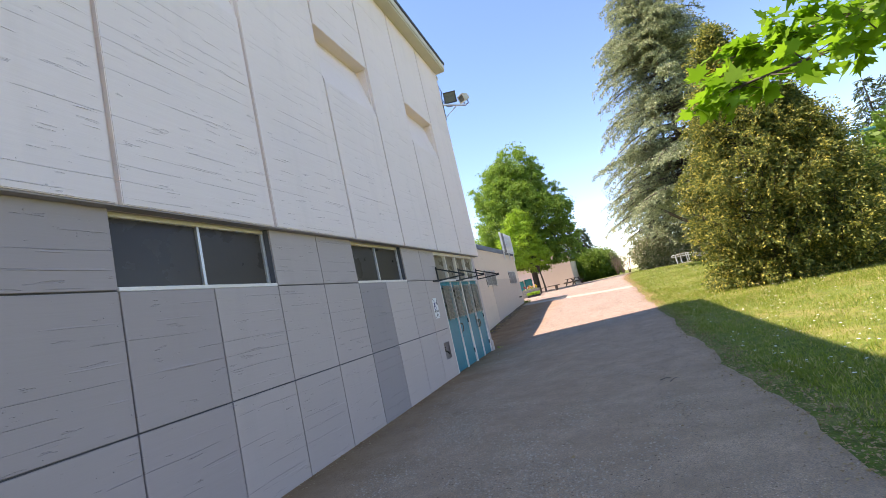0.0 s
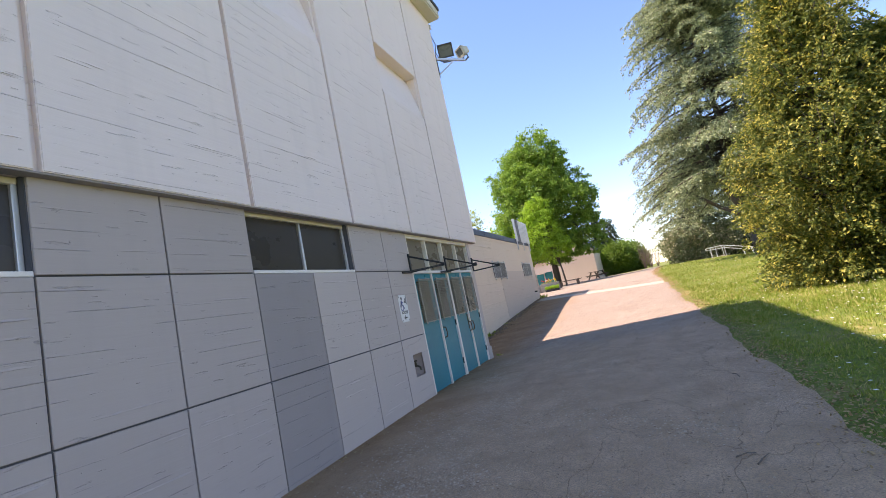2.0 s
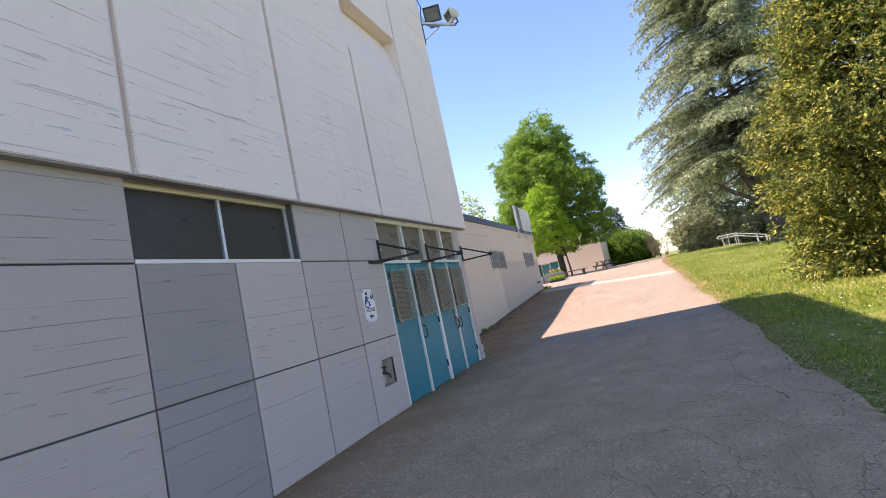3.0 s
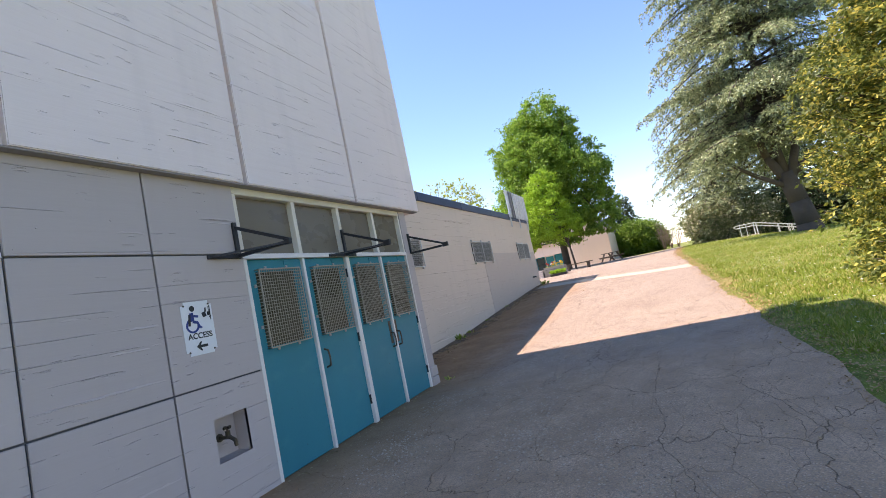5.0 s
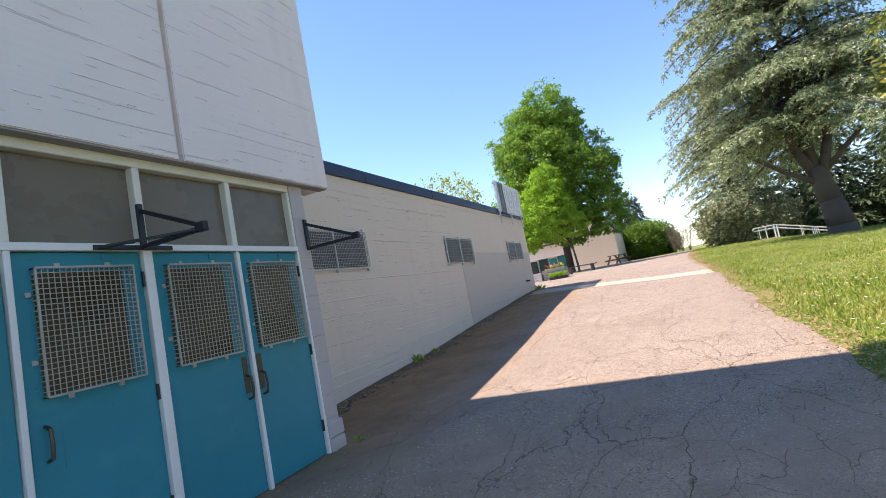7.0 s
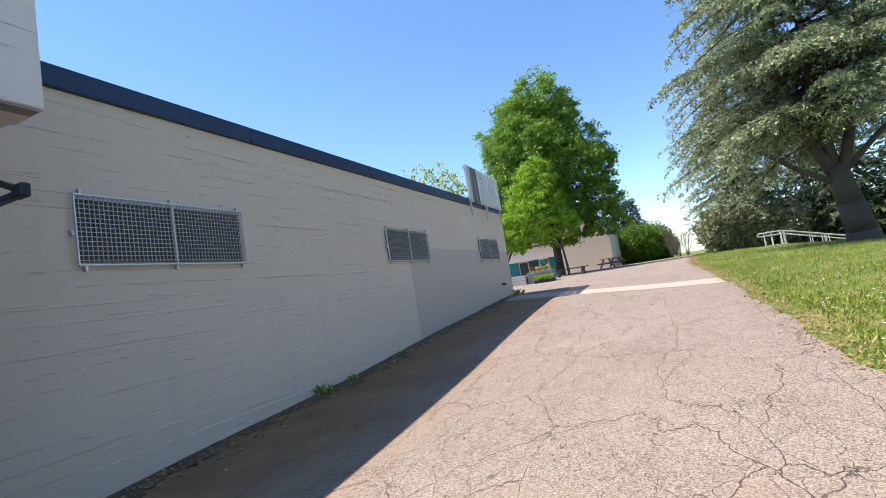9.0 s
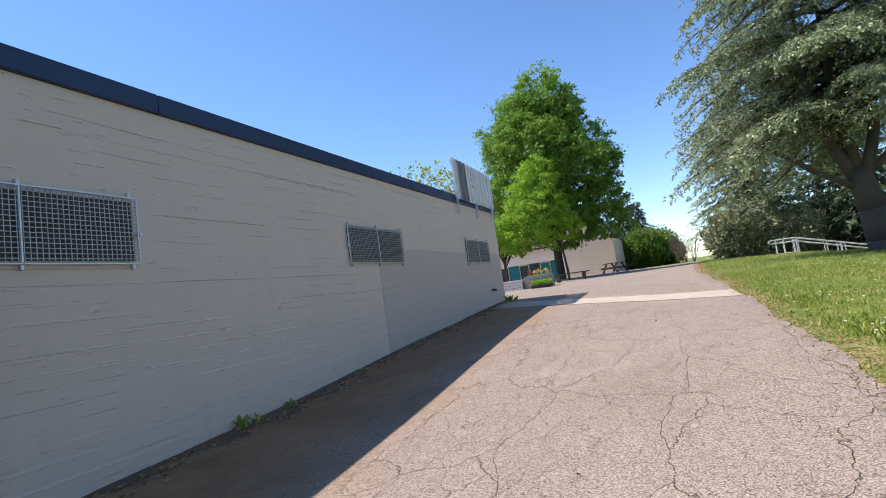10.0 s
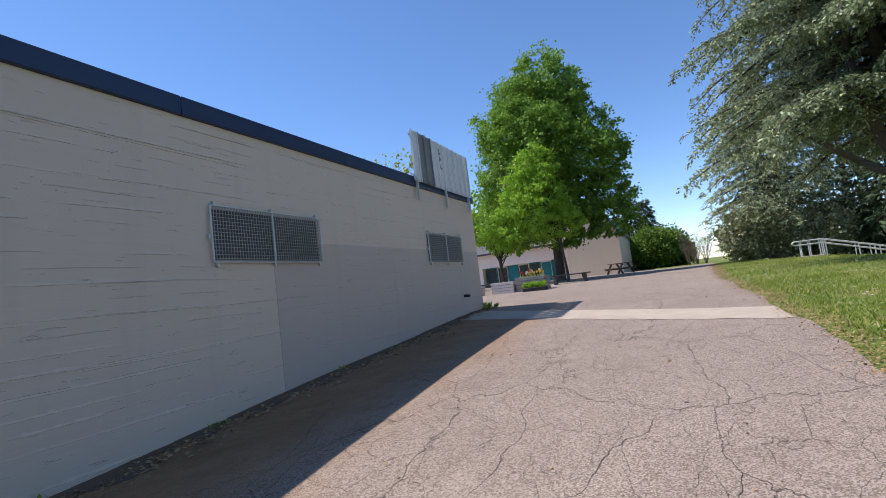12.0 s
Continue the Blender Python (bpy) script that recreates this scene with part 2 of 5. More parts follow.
    col = n.mix(n.calc("MULTIPLY", n.calc("MULTIPLY", crack, age.outputs[0]), 0.5), col, (0.085, 0.068, 0.055))
    # silt by the wall, widened to paint the brown tone of the shaded strip
    silt_shade = n.t.nodes.new("ShaderNodeMapRange")
    n.put(silt_shade.inputs[0], n.calc("MULTIPLY_ADD", n.noise(0.9, 5, rough=0.65), 1.3, sep.outputs[0]))
    silt_shade.inputs[1].default_value, silt_shade.inputs[2].default_value, silt_shade.inputs[3].default_value, silt_shade.inputs[4].default_value = -2.7, -1.4, 0.9, 0.0
    ends = n.t.nodes.new("ShaderNodeMapRange")
    n.put(ends.inputs[0], sep.outputs[1])
    ends.inputs[1].default_value, ends.inputs[2].default_value, ends.inputs[3].default_value, ends.inputs[4].default_value = 26.0, 29.0, 1.0, 0.0
    col = n.mix(n.calc("MULTIPLY", silt_shade.outputs[0], ends.outputs[0]), col, n.mix(mid, (0.255, 0.142, 0.07), (0.40, 0.235, 0.125)))
    h = n.calc("MULTIPLY_ADD", bw.outputs[0], 0.5, n.calc("MULTIPLY", grit, 0.3))
    h = n.calc("MULTIPLY_ADD", n.calc("MULTIPLY", ravel, loose), 1.2, h)
    h = n.calc("MULTIPLY_ADD", n.calc("MULTIPLY", crack, age.outputs[0]), -1.3, h)
    n.bump(h, 0.006)
    return n.done(col)


ASPHALT = asphalt()


def lawn():
    n = Net("lawn_soil", 0.95, spec=0.2)
    a = n.noise(0.5, 5)
    f = n.noise(16, 4)
    col = n.mix(a, (0.12, 0.185, 0.028), (0.21, 0.275, 0.05))
    col = n.mix(n.ramp(f, [(0.42, 0.0), (0.62, 1.0)]), col, (0.16, 0.175, 0.05))
    dry = n.ramp(n.noise(0.9, 4, n.space((1, 1, 1), (3, 6, 0))), [(0.48, 0.0), (0.64, 1.0)])
    col = n.mix(n.calc("MULTIPLY", dry, 0.7), col, (0.36, 0.29, 0.12))
    tuft = n.ramp(n.noise(5.5, 5, n.space((1, 1, 1), (7, 2, 0)), 0.7), [(0.40, 0.0), (0.62, 1.0)])
    col = n.mix(n.calc("MULTIPLY", tuft, 0.6), col, (0.05, 0.10, 0.012))
    n.bump(n.noise(45, 3), 0.02)
    return n.done(col)


LAWN = lawn()


def leafy(name, low, high, tip=None, through_light=0.35, rough=0.55):
    """Leaves: colour varies leaf by leaf and in drifts; some light passes through."""
    n = Net(name, rough, spec=0.35)
    drift = n.noise(0.9, 3)
    pick = n.calc("MULTIPLY_ADD", n.island(), 0.6, n.calc("MULTIPLY", drift, 0.4))
    col = n.mix(pick, low, high)
    if tip:
        far = n.ramp(n.calc("MULTIPLY_ADD", n.island(), 0.5, n.calc("MULTIPLY", n.noise(3.2, 3, n.space((1, 1, 1), (4, 4, 4))), 0.5)), [(0.57, 0.0), (0.74, 1.0)])
        col = n.mix(far, col, tip)
    m = n.done(col)
    tr = n.t.nodes.new("ShaderNodeBsdfTranslucent")
    n.put(tr.inputs[0], col)
    mx = n.t.nodes.new("ShaderNodeMixShader")
    mx.inputs[0].default_value = through_light
    n.t.links.new(n.b.outputs[0], mx.inputs[1])
    n.t.links.new(tr.outputs[0], mx.inputs[2])
    n.t.links.new(mx.outputs[0], n.t.nodes["Material Output"].inputs[0])
    return m


MAPLE = leafy("maple_leaves", (0.10, 0.21, 0.03), (0.30, 0.48, 0.075), through_light=0.42)
LIME = leafy("young_lime_green_leaves", (0.20, 0.38, 0.03), (0.40, 0.60, 0.07), through_light=0.4)
YELLOWISH = leafy("yellow_green_new_leaves", (0.25, 0.30, 0.05), (0.42, 0.46, 0.10), through_light=0.4)
OVERHANG = leafy("overhead_maple_leaves", (0.11, 0.27, 0.014), (0.24, 0.46, 0.03), through_light=0.6)
CEDAR = leafy("blue_cedar_needles", (0.095, 0.135, 0.068), (0.37, 0.43, 0.235), (0.60, 0.645, 0.38), 0.22, 0.65)
THUJA = leafy("thuja_sprays", (0.055, 0.095, 0.025), (0.27, 0.31, 0.07), (0.64, 0.55, 0.12), 0.34, 0.6)
FIR = leafy("dark_conifer_needles", (0.035, 0.065, 0.028), (0.095, 0.14, 0.06), None, 0.15, 0.65)
FARGREEN = leafy("far_shrub_leaves", (0.09, 0.18, 0.025), (0.2, 0.32, 0.045), None, 0.3)
BLOSSOM = leafy("pale_blossom_shrub", (0.12, 0.16, 0.06), (0.36, 0.37, 0.2), (0.68, 0.64, 0.46), 0.3)
GRASS = leafy("grass_blades", (0.15, 0.235, 0.025), (0.37, 0.44, 0.07), (0.56, 0.48, 0.19), 0.35)
LITTER = leafy("dry_leaf_litter", (0.24, 0.135, 0.06), (0.52, 0.36, 0.19), None, 0.1, 0.8)
BARK = plain("bark", (0.085, 0.068, 0.055), 0.95, grain=14, amount=0.45, bump=0.02)
TWIG = plain("bare_twigs", (0.17, 0.13, 0.105), 0.9, grain=10, amount=0.3)

# ---- geometry helpers ----
def box(bm, x0, x1, y0, y1, z0, z1, bevel=0.0):
    b = bmesh.new()
    bmesh.ops.create_cube(b, size=1.0)
    for v in b.verts:
        v.co = ((v.co.x + 0.5) * (x1 - x0) + x0, (v.co.y + 0.5) * (y1 - y0) + y0, (v.co.z + 0.5) * (z1 - z0) + z0)
    if bevel:
        bmesh.ops.bevel(b, geom=b.edges[:], offset=bevel, segments=1, affect="EDGES")
    pour(b, bm)


def pour(src, dst, m=None):
    """Append one bmesh to another and free it."""
    if m is not None:
        src.transform(m)
    where = {v: dst.verts.new(v.co) for v in src.verts}
    for f in src.faces:
        dst.faces.new([where[v] for v in f.verts])
    src.free()


def rod(bm, a, b, r, sides=6, r2=None):
    a, b = Vector(a), Vector(b)
    d = b - a
    s = bmesh.new()
    bmesh.ops.create_cone(s, cap_ends=True, segments=sides, radius1=r, radius2=r if r2 is None else r2, depth=d.length)
    pour(s, bm, Matrix.Translation((a + b) / 2) @ d.to_track_quat("Z", "Y").to_matrix().to_4x4())


def bar(bm, a, b, w, t, up=(0, 0, 1)):
    """A flat bar from a to b, w wide across up and t thick along it."""
    a, b = Vector(a), Vector(b)
    d = (b - a).normalized()
    side = d.cross(Vector(up)).normalized()
    n = side.cross(d).normalized()
    vs = []
    for p in (a, b):
        for s, k in ((-1, -1), (1, -1), (1, 1), (-1, 1)):
            vs.append(bm.verts.new(p + side * (s * w / 2) + n * (k * t / 2)))
    for q in ((0, 1, 2, 3), (7, 6, 5, 4), (0, 4, 5, 1), (1, 5, 6, 2), (2, 6, 7, 3), (3, 7, 4, 0)):
        bm.faces.new([vs[i] for i in q])


def prism(bm, profile, y0, y1):
    """A profile in x and z drawn out along y."""
    a = [bm.verts.new((x, y0, z)) for x, z in profile]
    b = [bm.verts.new((x, y1, z)) for x, z in profile]
    k = len(profile)
    bm.faces.new(a)
    bm.faces.new(b[::-1])
    for i in range(k):
        bm.faces.new((a[i], b[i], b[(i + 1) % k], a[(i + 1) % k]))


def mesh_of(bm, material, smooth=False):
    bmesh.ops.recalc_face_normals(bm, faces=bm.faces[:])
    me = bpy.data.meshes.new("m")
    bm.to_mesh(me)
    bm.free()
    for mt in material if isinstance(material, (list, tuple)) else (material,):
        me.materials.append(mt)
    if smooth:
        for p in me.polygons:
            p.use_smooth = True
    return me


def part(name, bm, material, parent, label="", smooth=False, at=None):
    me = bm if isinstance(bm, bpy.types.Mesh) else mesh_of(bm, material, smooth)
    ob = new(name, me)
    ob.parent = parent
    if at is not None:
        ob.matrix_basis = at
    return tagged(ob, label)


def thing(name, label, category, at=None, group="", kind="", mesh=None):
    ob = tagged(new(name, mesh), label, category, group, kind)
    if at is not None:
        ob.matrix_basis = at
    return ob


def setting(name, bm, material, label, category, smooth=False):
    me = bm if isinstance(bm, bpy.types.Mesh) else mesh_of(bm, material, smooth)
    return tagged(new(name, me), label, category, "", "structure")


def leaf_mesh(points, basis, size, shape, material):
    """Many small flat leaves as one mesh. points (n,3), basis (n,3,3) rows side, up, normal, size (n,), shape (k,3)."""
    n, k = len(points), len(shape)
    sh = np.asarray(shape, float)
    co = points[:, None, :] + size[:, None, None] * np.einsum("kj,njc->nkc", sh, basis)
    me = bpy.data.meshes.new("leaves")
    me.vertices.add(n * k)
    me.vertices.foreach_set("co", co.reshape(-1).astype(np.float32))
    me.loops.add(n * k)
    me.loops.foreach_set("vertex_index", np.arange(n * k, dtype=np.int32))
    me.polygons.add(n)
    me.polygons.foreach_set("loop_start", np.arange(0, n * k, k, dtype=np.int32))
    me.materials.append(material)
    me.update(calc_edges=True)
    return me


def unit(v):
    return v / np.maximum(np.linalg.norm(v, axis=-1, keepdims=True), 1e-9)


def random_basis(rng, n, up=None, spread=1.0):
    """Leaf frames: the leaf's long axis is near 'up' (n,3), the rest at random."""
    long_axis = unit((up if up is not None else np.zeros((n, 3))) + spread * rng.normal(size=(n, 3)))
    nrm = unit(np.cross(long_axis, rng.normal(size=(n, 3))))
    side = np.cross(long_axis, nrm)
    return np.stack([side, long_axis, nrm], 1)


# ---- ground ----
BY = [-400, -20, 8, 11, 13.3, 15, 17.4, 19, 21, 24, 28, 32, 36, 45, 60, 100, 900]
BZ = [-0.03, -0.03, -0.04, 0.0, 0.06, 0.10, 0.19, 0.26, 0.40, 0.53, 0.66, 0.76, 0.83, 0.98, 0.95, 0.9, 0.9]


def gz(x, y):
    """Height of the ground."""
    x, y = np.asarray(x, float), np.asarray(y, float)
    b = sum(np.interp(y + d, BY, BZ) for d in (-1.5, -0.75, 0, 0.75, 1.5)) / 5
    cross = 0.035 * (np.clip(x, -5, 1.5) + 0.5) * np.clip(1 - np.abs(y - 14.2) / 5, 0, 1)
    up_left = -0.02 * np.clip(x, -6, 0) * np.clip((y - 19) / 6, 0, 1)
    down_right = -0.045 * np.clip(x - 3, 0, 9) * np.clip((y - 24) / 8, 0, 1) * np.clip((84 - y) / 14, 0, 1)
    bank = -0.22 * np.clip(x - 7.6, 0, 5.5) * np.clip((y - 41) / 5, 0, 1)
    gutter = -0.085 * np.clip((-3.0 - x) / 1.6, 0, 1) * np.clip((y - 16) / 3, 0, 1) * np.clip((27.5 - y) / 3, 0, 1)
    return b + cross + up_left + down_right + bank + gutter


def g(x, y):
    return float(gz(x, y))


def sheet(xs, ys, lift, material, wave=0.0, seed=0):
    """A piece of ground over a grid of x and y; xs may be a function of y that gives the row."""
    rng = np.random.default_rng(seed)
    bm = bmesh.new()
    rows = []
    for y in ys:
        row = xs(y) if callable(xs) else xs
        zz = gz(row, y) + lift
        if wave:
            zz = zz + wave * rng.normal(size=len(zz))
        rows.append([bm.verts.new((x, y, z)) for x, z in zip(row, zz)])
    for r, s in zip(rows, rows[1:]):
        for i in range(len(r) - 1):
            bm.faces.new((r[i], r[i + 1], s[i + 1], s[i]))
    return mesh_of(bm, material, True)


YS = np.concatenate([[-900, -300, -100, -40, -20], np.arange(-10, 62, 1.0), [65, 70, 80, 100, 150, 300, 900, 2500]])
XS = np.concatenate([[-2500, -600, -150, -60, -30], np.arange(-16, 26, 1.0), [30, 40, 60, 150, 600, 2500]])
setting("ground", sheet(XS, YS, 0.0, LAWN), LAWN, "green lawn with dry patches, clover and bare soil", "lawn")


def edge_x(y):
    """The grass edge of the path, which wavers and bends right far off."""
    w = 0.045 * math.sin(y * 1.7) + 0.022 * math.sin(y * 4.3 + 1) + 0.015 * math.sin(y * 9.1)
    return 1.30 + w + 0.036 * max(0, y - 33) ** 1.25


def road_row(y):
    return np.concatenate([np.linspace(-6.2 if y < 28.4 else -22, -4.4, 6), np.linspace(-3.7, edge_x(y) - 0.15, 14), [edge_x(y)]])


RY = np.concatenate([np.arange(-30, 0, 2.0), np.arange(0, 40, 0.25), np.arange(40, 58.1, 1.0)])
setting("road", sheet(road_row, RY, 0.02, ASPHALT), ASPHALT, "cracked and ravelled grey asphalt path with gravel", "path")

# pale concrete strip laid across the path, askew
bm = bmesh.new()
rows = []
for i in range(25):
    f = i / 24
    x = -4.6 + f * 5.85
    y0, y1 = 26.6 - 2.75 * f, 28.0 - 2.95 * f
    y0 += 0.03 * math.sin(i * 2.1)
    rows.append([bm.verts.new((x, y, g(x, y) + 0.027)) for y in (y0, (y0 + y1) / 2, y1)])
for r, s in zip(rows, rows[1:]):
    for j in range(2):
        bm.faces.new((r[j], s[j], s[j + 1], r[j + 1]))
setting("pavement", bm, CONCRETE, "pale concrete strip across the asphalt path", "pavement")

# ---- tall building ----
BAY, PITCH, Y0, YEND = 1.896, 1.893, 10.00, 13.86
WX, UX, UB, UT = -3.35, -3.255, 2.79, 8.80
JOINTS = ([Y0, 9.115] + [9.135 - 0.948 * k for k in range(1, 21)])[::-1]          # lower panel joints
YS0 = JOINTS[0]
WINDOWS = [9.135 - 0.948 * k for k in (3, 7, 11, 15, 19)]             # near edge (low y) of each window bay
wall = setting("wall_west", (lambda b: (
    box(b, -9.0, -3.375, YS0, 9.40, -0.4, 2.11), box(b, -9.0, -3.375, 9.76, Y0, -0.4, 2.11), box(b, -9.0, -3.56, 9.40, 9.76, -0.4, 2.11),
    box(b, -3.56, -3.375, 9.40, 9.76, -0.4, 0.39), box(b, -3.56, -3.375, 9.40, 9.76, 0.76, 2.11),
    [box(b, -9.0, -3.375, w + BAY, (w + 2 * BAY if k else Y0), 2.11, UB) for k, w in enumerate(WINDOWS)],
    box(b, -9.0, -3.62, YS0, Y0, 2.11, UB),
    box(b, -9.0, -3.60, Y0, 13.30, -0.4, UB), b)[-1])(bmesh.new()), JOINT, "grey painted concrete wall of a tall hall", "wall")
pier = setting("wall_pier", (lambda b: (box(b, -9.0, -3.35, 13.30, 13.50, -0.4, UB, 0.006), b)[-1])(bmesh.new()), PANEL, "grey painted concrete corner pier beside doors", "wall")
for i in range(4):
    b = bmesh.new()
    box(b, -3.42, -3.325, 13.305, 13.535, -0.35 + i * 0.16 + (0.0 if i else -0.1), -0.35 + i * 0.16 + 0.150, 0.012)
    part("block", b, PANEL, pier, "rough grey base block")

# upper wall panels, some with a tapering notch
upper = setting("wall_upper", (lambda b: (box(b, -9.2, -3.60, YS0, YEND - 0.02, UB + 0.01, UT), b)[-1])(bmesh.new()), UPPER, "white painted board-marked concrete upper wall", "wall")
ribs = [10.105 + PITCH * k for k in range(-10, 3)]
GAP = 0.05
for k, y in enumerate(ribs[:-1]):
    ya, yb = y + GAP / 2, y + PITCH - GAP / 2
    if k == len(ribs) - 2:
        yb = YEND
    notch = round((10.105 - y) / PITCH) % 2 == 0
    b = bmesh.new()
    if notch:
        prism(b, [(-3.6, UB), (UX, UB), (UX, 5.45), (-3.50, 6.46), (UX, 6.46), (UX, UT), (-3.6, UT)], ya, yb)
    else:
        prism(b, [(-3.6, UB), (UX, UB), (UX, UT), (-3.6, UT)], ya, yb)
    bmesh.ops.bevel(b, geom=[e for e in b.edges if all(v.co.x > -3.3 for v in e.verts)], offset=0.007, segments=2, affect="EDGES")
    part("panel", b, UPPER, upper)
for y in ribs[1:-1]:
    b = bmesh.new()
    box(b, -3.6, UX - 0.055, y - GAP / 2 + 0.001, y + GAP / 2 - 0.001, UB - 0.012, UT)
    part("rib", b, UPPER, upper)
# thin strip under the upper wall, coloured dark to stand in for shade
b = bmesh.new()
box(b, -3.374, -3.268, YS0, YEND - 0.02, UB - 0.016, UB - 0.0005, 0.003)
setting("trim_ledge", b, PANEL_DARK, "dark grey strip standing in for shade under the projecting upper wall", "ledge")
b = bmesh.new()
box(b, -9.3, -2.98, YS0, 13.93, UT, UT + 0.05, 0.005)
soffit = setting("ceiling_soffit", b, SOFFIT, "cream painted roof soffit board", "soffit")
b = bmesh.new()
box(b, -9.3, -2.955, YS0, 13.955, UT + 0.05, UT + 0.24, 0.008)
setting("trim_fascia", b, SOFFIT, "cream painted roof fascia board", "fascia")
b = bmesh.new()
box(b, -9.3, -2.925, YS0, 13.985, UT + 0.24, UT + 0.33, 0.01)
setting("roof", b, DARKROOF, "dark metal roof edge", "roof")

# lower panels between the joints
def shade_of(k, r):
    return PANEL_DARK if (k, r) in DARK else (PANEL_MID if (k, r) in MID else (PANEL if k < 3 else PANEL_B))


Z1, Z2 = 1.02, 2.11
DARK = {(3, 0), (3, 1), (11, 0), (14, 1)}
# top-row entries are darkened to paint the ledge's shade; the rest are greyer panels
MID = {(7, 0), (7, 1), (8, 0), (8, 1), (8, 2), (9, 1), (9, 2), (10, 0), (10, 1)}
for k, (ya, yb) in enumerate(zip(JOINTS[:-1][::-1], JOINTS[1:][::-1])):
    for r, (za, zb) in enumerate(((-0.35, Z1), (Z1, Z2), (Z2, UB))):
        if r == 2 and any(w - 0.01 <= ya and yb <= w + BAY + 0.01 for w in WINDOWS):
            continue
        b = bmesh.new()
        tap = k == 0 and r == 0
        if tap:                                               # niche for the hose tap
            for q in ((ya + 0.007, 9.41, za, zb - 0.007), (9.75, yb - 0.004, za, zb - 0.007), (9.41, 9.75, za, 0.40), (9.41, 9.75, 0.75, zb - 0.007)):
                box(b, -3.376, WX, *q)
        else:
            box(b, -3.376, WX, ya + 0.007, yb - (0.007 if k else 0.004), za + (0.007 if r else 0), zb - (0.007 if r < 2 else 0), 0.004)
        part("panel", b, shade_of(k, r), wall)

# thin fins of cement left between the form boards
def board_fins(bm, x, y0, y1, z0, z1, n, rng, keep_out=(), longest=1.7, bold=1.5):
    for _ in range(n):
        ln = min(rng.expovariate(2.7 / longest) + 0.10, longest)
        ya = rng.uniform(y0 + 0.02, y1 - 0.06)
        yb = min(ya + ln, y1 - 0.015)
        z = round(rng.uniform(z0, z1) / 0.142) * 0.142 + rng.uniform(-0.02, 0.02)
        if not z0 + 0.03 < z < z1 - 0.03 or yb - ya < 0.04 or any(a < yb and ya < b_ and c < z < d_ for a, b_, c, d_ in keep_out):
            continue
        k = max(2, int((yb - ya) / 0.05))
        slope, deep = rng.uniform(-0.006, 0.006), rng.uniform(0.002, 0.0065) * bold
        last = None
        for i in range(k + 1):
            f = i / k
            y, zc = ya + (yb - ya) * f, z + slope * f * ln + rng.uniform(-0.0016, 0.0016)
            out = deep * rng.uniform(0.15, 1.0) * min(1.0, 6 * f + 0.15, 6 * (1 - f) + 0.15)
            h = rng.uniform(0.003, 0.0065) * bold
            tri = [bm.verts.new(v) for v in ((x - 0.001, y, zc - h * 0.25), (x + out, y, zc), (x - 0.001, y, zc + h * 2.0))]
            if last:
                bm.faces.new((last[0], tri[0], tri[1], last[1]))
                bm.faces.new((last[1], tri[1], tri[2], last[2]))
            last = tri
    for _ in range(n):                                   # drips and nibs
        y, z, r = rng.uniform(y0 + 0.02, y1 - 0.02), rng.uniform(z0 + 0.02, z1 - 0.02), rng.uniform(0.003, 0.008)
        if any(a < y < b_ and c < z < d_ for a, b_, c, d_ in keep_out):
            continue
        ring_ = [bm.verts.new((x - 0.001, y + r * math.cos(q), z + r * (1.4 if rng.random() < 0.4 else 0.8) * math.sin(q))) for q in (0.3, 1.6, 2.8, 4.1, 5.3)]
        tip = bm.verts.new((x + r * 0.7, y, z - r * 0.3))
        for i in range(5):
            bm.faces.new((ring_[i], ring_[(i + 1) % 5], tip))


frg = random.Random(17)
b = bmesh.new()
for y in ribs[:-1]:
    board_fins(b, UX, y + 0.05, min(y + PITCH, YEND) - 0.05, UB + 0.04, 5.4, 16, frg)
    board_fins(b, UX, y + 0.05, min(y + PITCH, YEND) - 0.05, 6.5, UT, 8, frg)
part("board_marks", b, UPPER, upper)["kind"] = "stuff"
fins = {PANEL: bmesh.new(), PANEL_B: bmesh.new(), PANEL_MID: bmesh.new(), PANEL_DARK: bmesh.new()}
for k, (ya, yb) in enumerate(zip(JOINTS[:-1][::-1], JOINTS[1:][::-1])):
    for r, (za, zb) in enumerate(((-0.1, Z1), (Z1, Z2), (Z2, UB))):
        if r == 2 and any(w - 0.01 <= ya and yb <= w + BAY + 0.01 for w in WINDOWS):
            continue
        mat = shade_of(k, r)
        board_fins(fins[mat], WX, ya + 0.02, yb - 0.02, za, zb, 3 if r == 2 else 6, frg, ((9.2, 9.8, 0.35, 1.8),))
for mat, b in fins.items():
    part("board_marks", b, mat, wall)["kind"] = "stuff"

